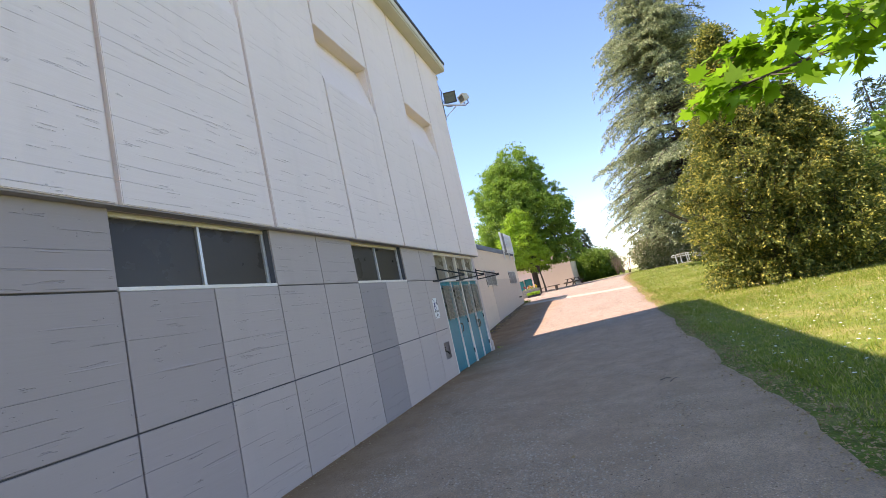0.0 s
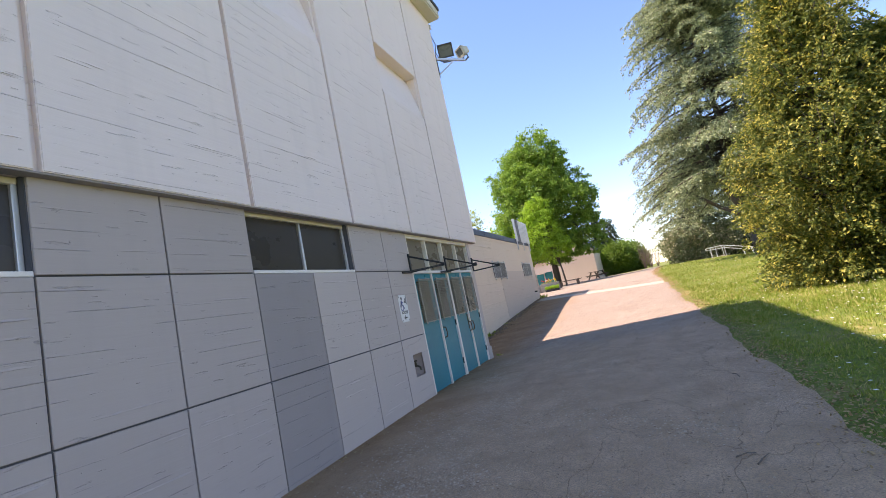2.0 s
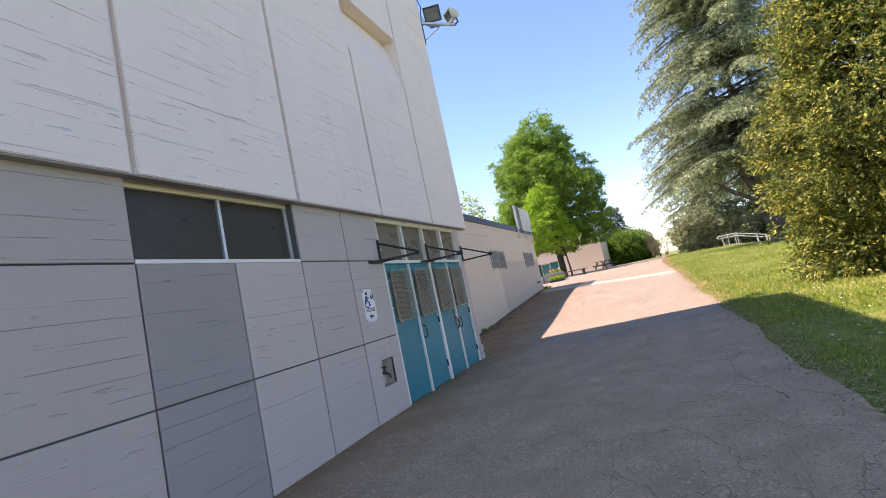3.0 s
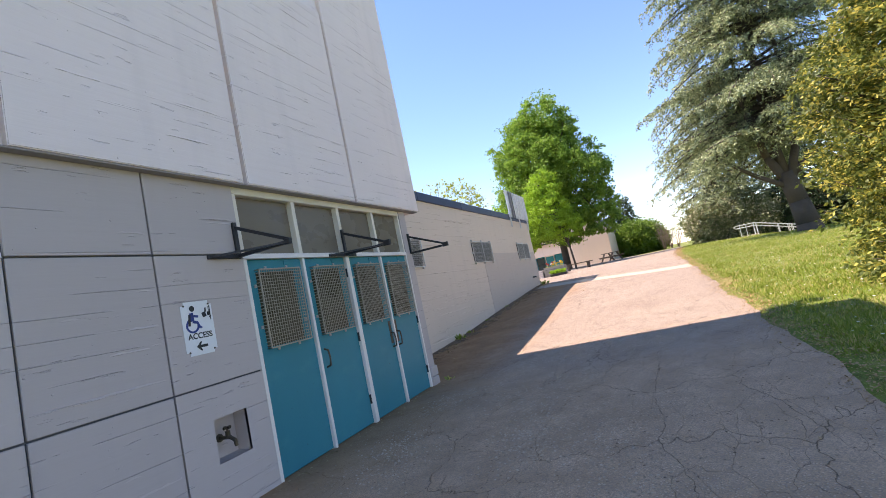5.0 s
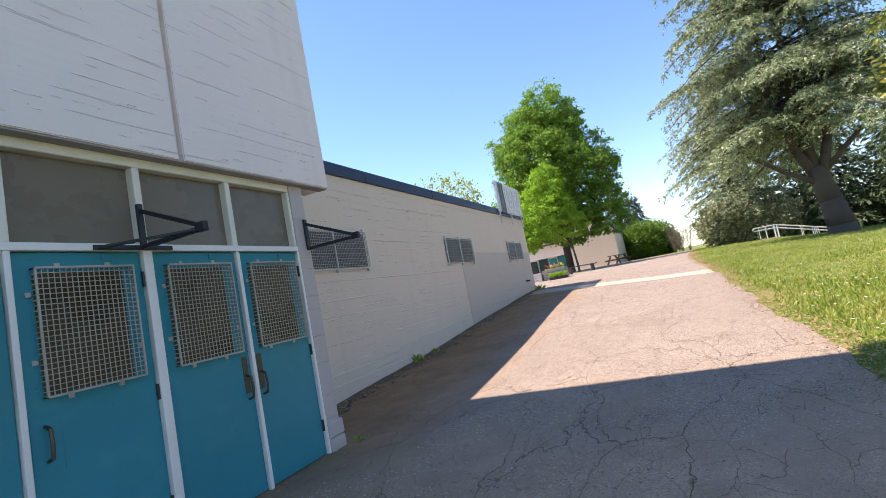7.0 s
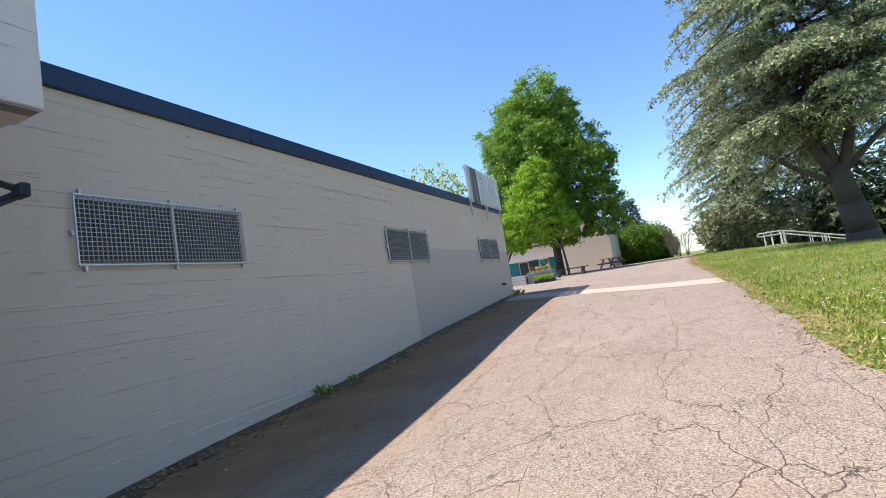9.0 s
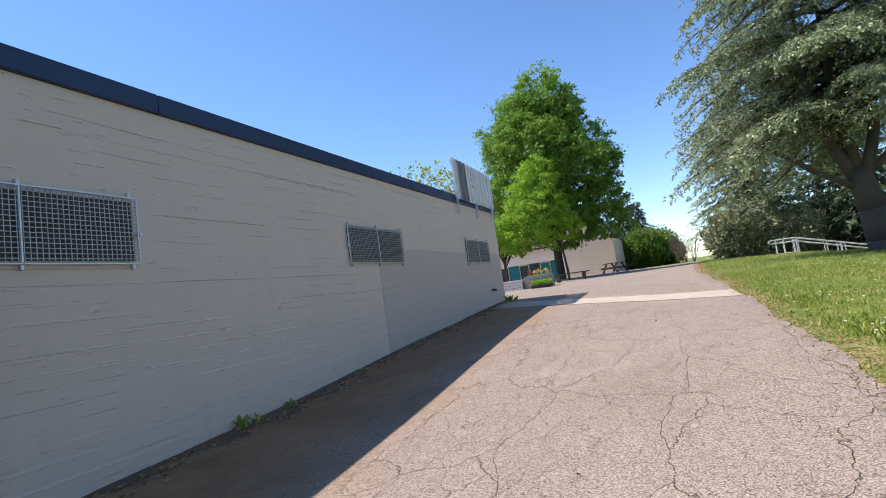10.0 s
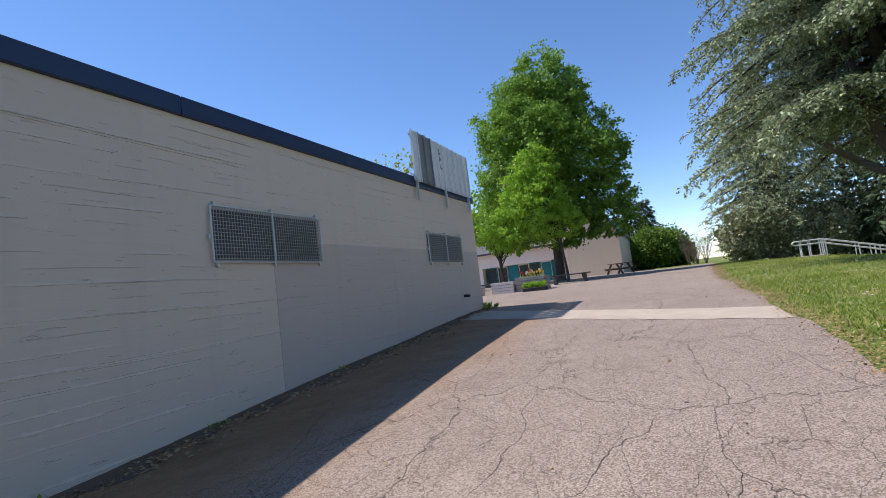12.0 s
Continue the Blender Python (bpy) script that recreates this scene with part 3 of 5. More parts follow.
# windows of the tall hall
def hall_window(y0, k):
    win = setting("window_%d" % k, (lambda b: (
        box(b, -3.60, -3.352, y0 + 0.003, y0 + BAY - 0.003, Z2 - 0.004, Z2 + 0.032, 0.004), b)[-1])(bmesh.new()), WHITE, "long dusty window with aluminium frame in grey wall", "window")
    xg = -3.465
    for i in range(2):
        b = bmesh.new()
        ya, yb = y0 + 0.03 + i * (BAY / 2 - 0.01), y0 + (i + 1) * (BAY / 2) - 0.02
        box(b, xg - 0.012, xg, ya, yb, Z2 + 0.05, UB - 0.05)
        part("pane", b, PANE, win)
    for nm, q in (("head", (xg - 0.02, xg + 0.035, y0 + 0.004, y0 + BAY - 0.004, UB - 0.05, UB - 0.006)),
                  ("jamb", (xg - 0.02, xg + 0.03, y0 + 0.004, y0 + 0.035, Z2 + 0.045, UB - 0.05)),
                  ("jamb", (xg - 0.02, xg + 0.03, y0 + BAY - 0.04, y0 + BAY - 0.004, Z2 + 0.045, UB - 0.05)),
                  ("mullion", (xg - 0.02, xg + 0.03, y0 + BAY / 2 - 0.016, y0 + BAY / 2 + 0.016, Z2 + 0.045, UB - 0.05))):
        b = bmesh.new()
        box(b, *q, 0.003)
        part(nm, b, CREAM if nm == "head" else ALU, win)
    return win


for k, w in enumerate(WINDOWS):
    hall_window(w, k + 1)


# ---- double doors with transom ----
DX = -3.385
DY = [10.00, 10.85, 11.68, 12.51, 13.32]
frame_ob = setting("door_frame", (lambda b: (box(b, -3.46, -3.345, Y0, 13.30, 2.065, 2.115, 0.004), b)[-1])(bmesh.new()), WHITE, "white painted door frame with transom rail", "door frame")
for i, y in enumerate(DY):
    b = bmesh.new()
    w = 0.045 if i in (0, 4) else (0.035 if i == 2 else 0.018)
    ya, yb = (y, y + w) if i == 0 else ((y - w, y) if i == 4 else (y - w, y + w))
    box(b, -3.46, -3.352 if i != 2 else -3.346, ya, yb, -0.06, 2.065, 0.004)
    part("post", b, WHITE, frame_ob)
    b = bmesh.new()
    w = 0.05 if i in (0, 4) else 0.028
    ya, yb = (y, y + w) if i == 0 else ((y - w, y) if i == 4 else (y - w, y + w))
    box(b, -3.47, -3.365, ya, yb, 2.115, UB - 0.085, 0.005)
    part("transom_post", b, CREAM, frame_ob)
b = bmesh.new()
box(b, -3.47, -3.362, Y0, 13.30, UB - 0.085, UB - 0.004, 0.006)
part("head", b, CREAM, frame_ob)
b = bmesh.new()
box(b, -3.60, -3.335, Y0, 13.30, -0.30, -0.012, 0.01)
setting("door_sill", b, CONCRETE, "worn concrete threshold under double doors", "threshold")
for i in range(4):
    b = bmesh.new()
    box(b, -3.45, -3.435, DY[i] + 0.03, DY[i + 1] - 0.03, 2.12, UB - 0.09)
    part("transom_pane", b, PANE_WARM, frame_ob, "dusty beige transom glass")


PANE_BROWN = dusty_pane("brown_wired_glass", (0.028, 0.021, 0.011), (0.13, 0.095, 0.052))
GUARD = plain("dull_woven_wire", (0.42, 0.37, 0.31), 0.5, 0.3, amount=0.4)


def tube_path(bm, pts, r, sides=6):
    for a, b2 in zip(pts, pts[1:]):
        rod(bm, a, b2, r, sides)


def door_leaf(i):
    ya, yb = DY[i] + (0.048 if i == 0 else 0.022), DY[i + 1] - (0.048 if i == 3 else 0.022)
    if i in (1,):
        yb = DY[i + 1] - 0.038
    if i == 2:
        ya = DY[i] + 0.038
    b = bmesh.new()
    box(b, DX - 0.045, DX, ya, yb, 0.0, 2.06, 0.004)
    leaf = setting("door_%d" % (i + 1), b, TEAL, "closed teal painted metal door with wire mesh guard", "door")
    # window behind the guard
    gy0, gy1, gz0, gz1 = (ya + yb) / 2 - 0.29, (ya + yb) / 2 + 0.29, 1.19, 1.955
    b = bmesh.new()
    box(b, DX - 0.01, DX + 0.004, gy0 + 0.005, gy1 - 0.05, gz0 + 0.01, gz1 - 0.02)
    part("door_pane", b, PANE_BROWN, leaf, "dull brownish wired door glass")
    # guard: woven wires on a bent rim, standing off the leaf
    b = bmesh.new()
    xf = DX + 0.055
    for s in np.arange(0, 1.0001, 1 / 18):
        y = gy0 + s * (gy1 - gy0)
        r = 0.0022 if 0.01 < s < 0.99 else 0.006
        bar(b, (xf, y, gz0), (xf, y, gz1), r * 2, r * 2, (1, 0, 0))
    for s in np.arange(0, 1.0001, 1 / 24):
        z = gz0 + s * (gz1 - gz0)
        r = 0.0022 if 0.01 < s < 0.99 else 0.006
        bar(b, (xf + 0.004, gy0, z), (xf + 0.004, gy1, z), r * 2, r * 2, (1, 0, 0))
        for y in (gy0, gy1):
            bar(b, (DX, y, z), (xf, y, z), 0.007, 0.007)
    for s in np.arange(0, 1.0001, 1 / 18):
        y = gy0 + s * (gy1 - gy0)
        for z in (gz0, gz1):
            bar(b, (DX, y, z), (xf, y, z), 0.007, 0.007)
    guard = part("mesh_guard", b, GUARD, leaf, "galvanised woven wire guard")
    for y, z in ((gy0 + 0.14, gz1 + 0.02), (gy1 - 0.14, gz1 + 0.02), (gy0 + 0.14, gz0 - 0.02), (gy1 - 0.14, gz0 - 0.02), (gy0 - 0.025, 1.40), (gy1 + 0.022, 1.40), (gy0 - 0.025, 1.80), (gy1 + 0.022, 1.80)):
        b = bmesh.new()
        box(b, DX, DX + 0.012, y - 0.016, y + 0.016, z - 0.016, z + 0.016, 0.003)
        part("clip", b, GALV, guard)
    # handle
    if i != 0:
        hy = ya + 0.085 if i == 1 else (yb - 0.06 if i == 2 else ya + 0.06)
        hz = 0.93 if i == 1 else 0.88
        b = bmesh.new()
        tube_path(b, [(DX, hy, hz - 0.10), (DX + 0.055, hy, hz - 0.085), (DX + 0.065, hy, hz), (DX + 0.055, hy, hz + 0.085), (DX, hy, hz + 0.10)], 0.011)
        hd = part("handle", b, BRASS, leaf, "tarnished dark pull handle")
        b = bmesh.new()
        if i == 1:
            box(b, DX, DX + 0.004, ya + 0.01, ya + 0.17, hz - 0.17, hz + 0.16, 0.002)
            part("push_plate", b, TEAL, leaf)
        else:
            box(b, DX, DX + 0.006, hy - 0.028, hy + 0.028, hz - 0.05, hz + 0.26, 0.002)
            part("lock_plate", b, BRASS, leaf, "dark metal lock plate")
    # hinges
    side = ya if i in (0, 2) else yb
    for z in (0.28, 1.05, 1.86):
        b = bmesh.new()
        rod(b, (DX + 0.012, side, z - 0.055), (DX + 0.012, side, z + 0.055), 0.013, 8)
        part("hinge", b, BLACK, leaf)
    # small bracket plate at the head
    b = bmesh.new()
    box(b, DX, DX + 0.01, (ya + yb) / 2 + 0.12, (ya + yb) / 2 + 0.19, 2.0, 2.045, 0.002)
    part("head_plate", b, TEAL, leaf)


for i in range(4):
    door_leaf(i)


# ---- awning brackets ----
def bracket(y, plate):
    e = thing("awning_bracket", "black steel wall bracket with two struts and no awning", "bracket", pose(WX, y, 2.09), "brackets over the doors")
    b = bmesh.new()
    box(b, 0.0, 0.03, -0.02, 0.02, -0.01, 0.32, 0.003)
    part("post", b, BLACK, e)
    b = bmesh.new()
    bar(b, (0.02, 0, 0.27), (0.62, 0, 0.02), 0.03, 0.03)
    part("top_strut", b, BLACK, e)
    b = bmesh.new()
    bar(b, (0.02, 0, 0.0), (0.62, 0, 0.0), 0.035, 0.03)
    part("arm", b, BLACK, e)
    b = bmesh.new()
    box(b, 0.58, 0.64 if plate == 1 else 0.67, -0.022, 0.022, -0.022, 0.03 if plate == 1 else 0.045, 0.006)
    part("socket", b, BLACK, e)
    if plate:
        b = bmesh.new()
        box(b, 0.0, 0.022, -0.34, 0.22 if plate > 1 else 0.03, -0.022, 0.012, 0.002)
        part("foot_plate", b, BLACK, e)
        b = bmesh.new()
        bar(b, (0.02, -0.30, -0.005), (0.58, 0, 0.0), 0.035, 0.016)
        part("brace", b, BLACK, e)
    return e


bracket(9.94, 1)
bracket(11.65, 2)
bracket(13.45, 0)

# ---- access sign ----
SIGN_W = plain("white_sign_enamel", (0.78, 0.78, 0.77), 0.35, amount=0.05)
SIGN_B = plain("blue_sign_ink", (0.02, 0.05, 0.22), 0.4)
INK = plain("black_sign_ink", (0.02, 0.02, 0.022), 0.45)
sg = thing("access_sign", "white scratched metal sign with wheelchair symbol and arrow", "sign", pose(WX, 9.268, 1.283), mesh=None)
b = bmesh.new()
box(b, 0.002, 0.006, 0.0, 0.29, 0.0, 0.435)
bmesh.ops.bevel(b, geom=[e for e in b.edges if abs(e.verts[0].co.x - e.verts[1].co.x) > 0.003], offset=0.03, segments=4, affect="EDGES")
part("plate", b, SIGN_W, sg)


def on_sign(u, v, h=0.0075):
    return (h, u, v)


def ring(bm, cu, cv, r, t, a0, a1, steps=18):
    pts = [(cu + r * math.cos(radians(a0 + (a1 - a0) * k / steps)), cv + r * math.sin(radians(a0 + (a1 - a0) * k / steps))) for k in range(steps + 1)]
    for p, q in zip(pts, pts[1:]):
        bar(bm, on_sign(*p), on_sign(*q), t, 0.002, (1, 0, 0))


b = bmesh.new()
ring(b, 0.088, 0.240, 0.052, 0.016, 120, 395)
part("wheel_symbol", b, SIGN_B, sg)
b = bmesh.new()
for p, q, t in (((0.088, 0.345), (0.092, 0.275), 0.034), ((0.092, 0.272), (0.135, 0.262), 0.022), ((0.135, 0.262), (0.155, 0.215), 0.018), ((0.155, 0.215), (0.172, 0.222), 0.014), ((0.09, 0.32), (0.15, 0.31), 0.02)):
    bar(b, on_sign(*p, 0.0085), on_sign(*q, 0.0085), t, 0.002, (1, 0, 0))
part("seated_symbol", b, SIGN_B, sg)
b = bmesh.new()
b.faces.new([b.verts.new(on_sign(0.1 + 0.024 * math.cos(q * math.pi / 8), 0.378 + 0.024 * math.sin(q * math.pi / 8), 0.009)) for q in range(16)])
for p, q, t in (((0.072, 0.33), (0.058, 0.24), 0.02), ((0.19, 0.315), (0.225, 0.325), 0.04), ((0.222, 0.34), (0.225, 0.375), 0.014), ((0.238, 0.325), (0.262, 0.325), 0.03), ((0.266, 0.27), (0.266, 0.395), 0.007), ((0.255, 0.29), (0.255, 0.385), 0.004)):
    bar(b, on_sign(*p, 0.009), on_sign(*q, 0.009), t, 0.002, (1, 0, 0))
part("button_symbol", b, INK, sg)["kind"] = "stuff"
b = bmesh.new()
bar(b, on_sign(0.15, 0.068), on_sign(0.20, 0.068), 0.022, 0.002, (1, 0, 0))
vs = [b.verts.new(on_sign(*p)) for p in ((0.095, 0.068), (0.135, 0.105), (0.15, 0.105), (0.135, 0.079), (0.155, 0.079), (0.155, 0.057), (0.135, 0.057), (0.15, 0.031), (0.135, 0.031))]
b.faces.new(vs)
part("arrow", b, INK, sg)
tx = bpy.data.curves.new("word", "FONT")
tx.body, tx.size, tx.align_x, tx.extrude, tx.offset = "ACCESS", 0.066, "CENTER", 0.001, 0.0012
word = new("word", tx)
bpy.context.view_layer.update()
wm = bpy.data.meshes.new_from_object(word.evaluated_get(bpy.context.evaluated_depsgraph_get()))
bpy.data.objects.remove(word)
wm.materials.clear()
wm.materials.append(INK)
part("lettering", wm, INK, sg, "black word ACCESS", at=Matrix(((0, 0, 1, 0.0075), (1, 0, 0, 0.146), (0, 1, 0, 0.132), (0, 0, 0, 1))) @ Matrix.Diagonal((0.98, 1, 1, 1)))
for u, v in ((0.03, 0.03), (0.26, 0.03), (0.03, 0.405), (0.26, 0.405)):
    b = bmesh.new()
    rod(b, (0.005, u, v), (0.010, u, v), 0.008, 8)
    part("screw", b, BRASS, sg)

# ---- hose tap in its niche ----
nb = bmesh.new()
prism(nb, [(-3.52, 0.40), (-3.352, 0.40), (-3.352, 0.392), (-3.55, 0.392), (-3.55, 0.758), (-3.352, 0.758), (-3.352, 0.75), (-3.52, 0.75)], 9.41, 9.75)
box(nb, -3.52, -3.352, 9.402, 9.41, 0.392, 0.758)
box(nb, -3.52, -3.352, 9.75, 9.758, 0.392, 0.758)
setting("wall_niche", nb, PANEL, "square recess in grey concrete wall around tap", "niche")
tp = thing("hose_tap", "dark tarnished brass hose tap in a wall niche", "tap", pose(-3.52, 9.575, 0.56))
b = bmesh.new()
rod(b, (0, 0, 0), (0.14, 0, 0), 0.016, 8)
rod(b, (0.0, 0, 0), (0.012, 0, 0), 0.035, 10)
rod(b, (0.11, 0, -0.01), (0.11, 0, 0.055), 0.02, 8)
rod(b, (0.13, 0, 0), (0.185, 0, -0.025), 0.016, 8)
rod(b, (0.182, 0, -0.02), (0.19, 0, -0.075), 0.017, 8, 0.014)
part("body", b, BRASS, tp, smooth=False)
b = bmesh.new()
rod(b, (0.11, 0, 0.055), (0.11, 0, 0.075), 0.009, 6)
rod(b, (0.11, -0.035, 0.08), (0.11, 0.035, 0.08), 0.012, 6)
rod(b, (0.075, 0, 0.08), (0.145, 0, 0.08), 0.012, 6)
part("hand_wheel", b, BRASS, tp)

# ---- flood lights on an arm at the corner ----
fl = thing("flood_light_arm", "galvanised wall arm carrying two flood lamps at the roof corner", "flood light", pose(-3.27, 13.86, 7.35))
end = Vector((0.62, 0.62, 0.40))
b = bmesh.new()
box(b, -0.03, 0.03, 0.0, 0.03, -0.12, 0.52, 0.004)
part("wall_plate", b, BLACK, fl)
b = bmesh.new()
bar(b, (0, 0.02, 0.40), end, 0.06, 0.05)
part("arm", b, ALU, fl)
b = bmesh.new()
rod(b, (0, 0.02, -0.05), end * 0.62 + Vector((0, 0, 0.14)), 0.016)
part("brace", b, ALU, fl)
b = bmesh.new()
tube_path(b, [(0.0, 0.02, 1.32), (-0.01, 0.05, 1.1), (0.05, 0.1, 0.85), (0.02, 0.05, 0.6), (0.1, 0.14, 0.36), (0.2, 0.22, 0.34), (0.28, 0.30, 0.42)], 0.012, 5)
part("cable", b, BLACK, fl)
b = bmesh.new()
box(b, -0.03, 0.05, 0.0, 0.07, 1.25, 1.38, 0.01)
part("junction_box", b, ALU, fl)
LAMPGLASS = dusty_pane("lamp_glass", (0.10, 0.11, 0.10), (0.18, 0.19, 0.17))


def lamp_head(at, w, h, d, mats, nm):
    b = bmesh.new()
    box(b, -w / 2, w / 2, -d, 0, -h / 2, h / 2)
    for v in b.verts:
        if v.co.y < -d * 0.5:
            v.co.x *= 0.62
            v.co.z *= 0.62
    bmesh.ops.bevel(b, geom=b.edges[:], offset=0.012, segments=2, affect="EDGES")
    head = part(nm, b, mats[0], fl, at=at)
    b = bmesh.new()
    for q in ((-w / 2, w / 2, h / 2 - 0.035, h / 2), (-w / 2, w / 2, -h / 2, -h / 2 + 0.035), (-w / 2, -w / 2 + 0.035, -h / 2, h / 2), (w / 2 - 0.035, w / 2, -h / 2, h / 2)):
        box(b, q[0], q[1], 0.0, 0.03, q[2], q[3], 0.004)
    part("rim", b, mats[0], head)
    b = bmesh.new()
    box(b, -w / 2 + 0.03, w / 2 - 0.03, 0.002, 0.012, -h / 2 + 0.03, h / 2 - 0.03)
    part("glass", b, LAMPGLASS, head)
    b = bmesh.new()
    bar(b, (-w * 0.3, -d * 0.4, -h * 0.45), (-w * 0.3, -d * 0.4, -h / 2 - 0.09), 0.03, 0.01, (1, 0, 0))
    bar(b, (w * 0.3, -d * 0.4, -h * 0.45), (w * 0.3, -d * 0.4, -h / 2 - 0.09), 0.03, 0.01, (1, 0, 0))
    bar(b, (-w * 0.3, -d * 0.4, -h / 2 - 0.09), (w * 0.3, -d * 0.4, -h / 2 - 0.09), 0.05, 0.02)
    part("yoke", b, mats[1], head)


lamp_head(pose(0.23, 0.30, 0.68, -16, 0, -165), 0.40, 0.36, 0.22, (DARKROOF, BLACK), "lamp")
lamp_head(pose(0.55, 0.56, 0.62, -20, 0, 140) , 0.30, 0.26, 0.24, (SOFFIT, BLACK), "small_lamp")

# ---- low building ----
LX, LY0, LY1, LT = -4.70, 13.50, 28.62, 3.69
b = bmesh.new()
box(b, -11.0, LX, LY0, LY1, -0.5, LT, 0.008)
low = setting("wall_low_building", b, LOWWALL, "grey board-marked concrete wall of a low building", "wall")
b = bmesh.new()
box(b, LX - 0.01, LX + 0.004, 21.15, 28.60, 0.2, 2.335)
for v in b.verts:
    if v.co.z < 1:
        v.co.z = 0.2
part("repainted_patch", b, LOWPATCH, low, "darker repainted wall area")
for k, (ya, yb) in enumerate(((13.52, 17.0), (17.0, 19.95), (19.95, 22.9), (22.9, 25.85), (25.85, 28.7))):
    b = bmesh.new()
    box(b, -11.0, LX + 0.05, ya + 0.004, yb - 0.004, LT - 0.005, 3.90, 0.008)
    tagged(setting("trim_flashing_%d" % (k + 1), b, NAVY, "navy blue metal roof flashing on a low building", "flashing"), group="roof flashings")

b = bmesh.new()
board_fins(b, LX, 13.6, 21.0, 0.1, 3.6, 120, frg, ((14.7, 16.8, 1.95, 2.8), (20.1, 22.2, 1.95, 2.8)), 3.6, 2.5)
board_fins(b, LX, 21.2, 28.5, 2.36, 3.6, 34, frg, ((20.1, 22.2, 1.95, 2.8), (25.6, 27.7, 1.95, 2.8)))
part("board_marks", b, LOWWALL, low)["kind"] = "stuff"
b = bmesh.new()
board_fins(b, LX + 0.004, 21.2, 28.5, 0.3, 2.3, 44, frg, ((20.1, 22.2, 1.95, 2.8), (25.6, 27.7, 1.95, 2.8)))
part("board_marks", b, LOWPATCH, low)["kind"] = "stuff"

BARE_DARK = plain("dark_louvre_metal", (0.10, 0.10, 0.10), 0.6, 0.2, amount=0.3)


def vent(y0, y1, z0=2.05, z1=2.70):
    e = thing("vent_guard", "galvanised wire mesh guard over a wall louvre", "vent", pose(LX, y0, z0), "wall vent guards")
    w, h = y1 - y0, z1 - z0
    b = bmesh.new()
    box(b, -0.02, 0.008, 0.03, w - 0.03, 0.03, h - 0.03)
    part("louvre_back", b, JOINT, e)
    b = bmesh.new()
    k = 12
    for i in range(k):
        z = 0.05 + i * (h - 0.1) / (k - 1)
        bar(b, (0.018, 0.04, z), (0.018, w - 0.04, z), 0.006, 0.04, (0.5, 0, 1))
    part("louvres", b, BARE_DARK, e)
    b = bmesh.new()
    ny, nz = round(w / 0.042), round(h / 0.042)
    for i in range(ny + 1):
        y = w * i / ny
        bar(b, (0.045, y, 0), (0.045, y, h), 0.0065, 0.0065, (1, 0, 0))
    for i in range(nz + 1):
        z = h * i / nz
        bar(b, (0.050, 0, z), (0.050, w, z), 0.0065, 0.0065, (1, 0, 0))
    part("mesh", b, GALV, e)
    b = bmesh.new()
    for p, q in (((0.05, 0, 0), (0.05, w, 0)), ((0.05, 0, h), (0.05, w, h)), ((0.05, 0, 0), (0.05, 0, h)), ((0.05, w, 0), (0.05, w, h)), ((0.05, w / 2, 0), (0.05, w / 2, h))):
        rod(b, p, q, 0.011, 6)
    part("rim", b, ALU, e)
    for y, z in ((0.06, -0.03), (w / 2, -0.03), (w - 0.06, -0.03), (0.06, h + 0.03), (w / 2, h + 0.03), (w - 0.06, h + 0.03), (-0.03, h * 0.45), (w + 0.03, h * 0.45)):
        b = bmesh.new()
        box(b, 0.0, 0.05, y - 0.012, y + 0.012, z - 0.025, z + 0.025, 0.003)
        part("clip", b, ALU, e)


vent(14.75, 16.66)
vent(20.21, 22.08)
vent(25.64, 27.51)

# ribbed metal panel standing over the roof edge, on legs
SCREEN = plain("white_ribbed_metal", (0.66, 0.66, 0.65), 0.5, 0.0, grain=20, amount=0.14)
BARE = plain("bare_grey_metal", (0.24, 0.24, 0.24), 0.55, 0.3, grain=20, amount=0.3)
scr = thing("ribbed_metal_screen", "white ribbed metal screen with peeled strips on a roof edge", "metal screen", pose(LX + 0.08, 25.25, 3.79))
for i in range(10):
    w = 3.15 / 10
    b = bmesh.new()
    prism(b, [(0.0, 0), (0.022, 0), (0.022, 1.12), (0.0, 1.12)], i * w + 0.022, (i + 1) * w - 0.022)
    prism(b, [(0.022, 0), (0.055, 0), (0.055, 1.12), (0.022, 1.12)], (i + 1) * w - 0.045, (i + 1) * w - 0.022)
    prism(b, [(0.022, 0), (0.055, 0), (0.055, 1.12), (0.022, 1.12)], i * w + 0.022, i * w + 0.032)
    part("sheet", b, BARE if i in (1, 2) else SCREEN, scr)
b = bmesh.new()
rg = random.Random(4)
for k in range(14):
    y, z = 1.32 + rg.uniform(-0.06, 0.08), 0.35 + k * 0.045
    box(b, 0.023, 0.0245, y, y + rg.uniform(0.03, 0.12), z, z + 0.05)
part("peeled_mark", b, BARE, scr, "flaked patch of bare metal")
b = bmesh.new()
for zr in (0.12, 1.0):
    box(b, -0.03, -0.001, 0.0, 3.15, zr, zr + 0.04)
part("cross_rail", b, ALU, scr)
for y in (0.10, 1.55, 2.98):
    b = bmesh.new()
    bar(b, (0.015, y, -0.42), (0.015, y, 0.05), 0.05, 0.05, (1, 0, 0))
    part("leg", b, ALU, scr)
b = bmesh.new()
tube_path(b, [(LX, 27.35, 1.22), (LX + 0.12, 27.35, 1.22), (LX + 0.15, 27.35, 1.2)], 0.035, 8)
thing("wall_pipe", "short dark pipe stub in grey wall", "pipe", mesh=mesh_of(b, BLACK))

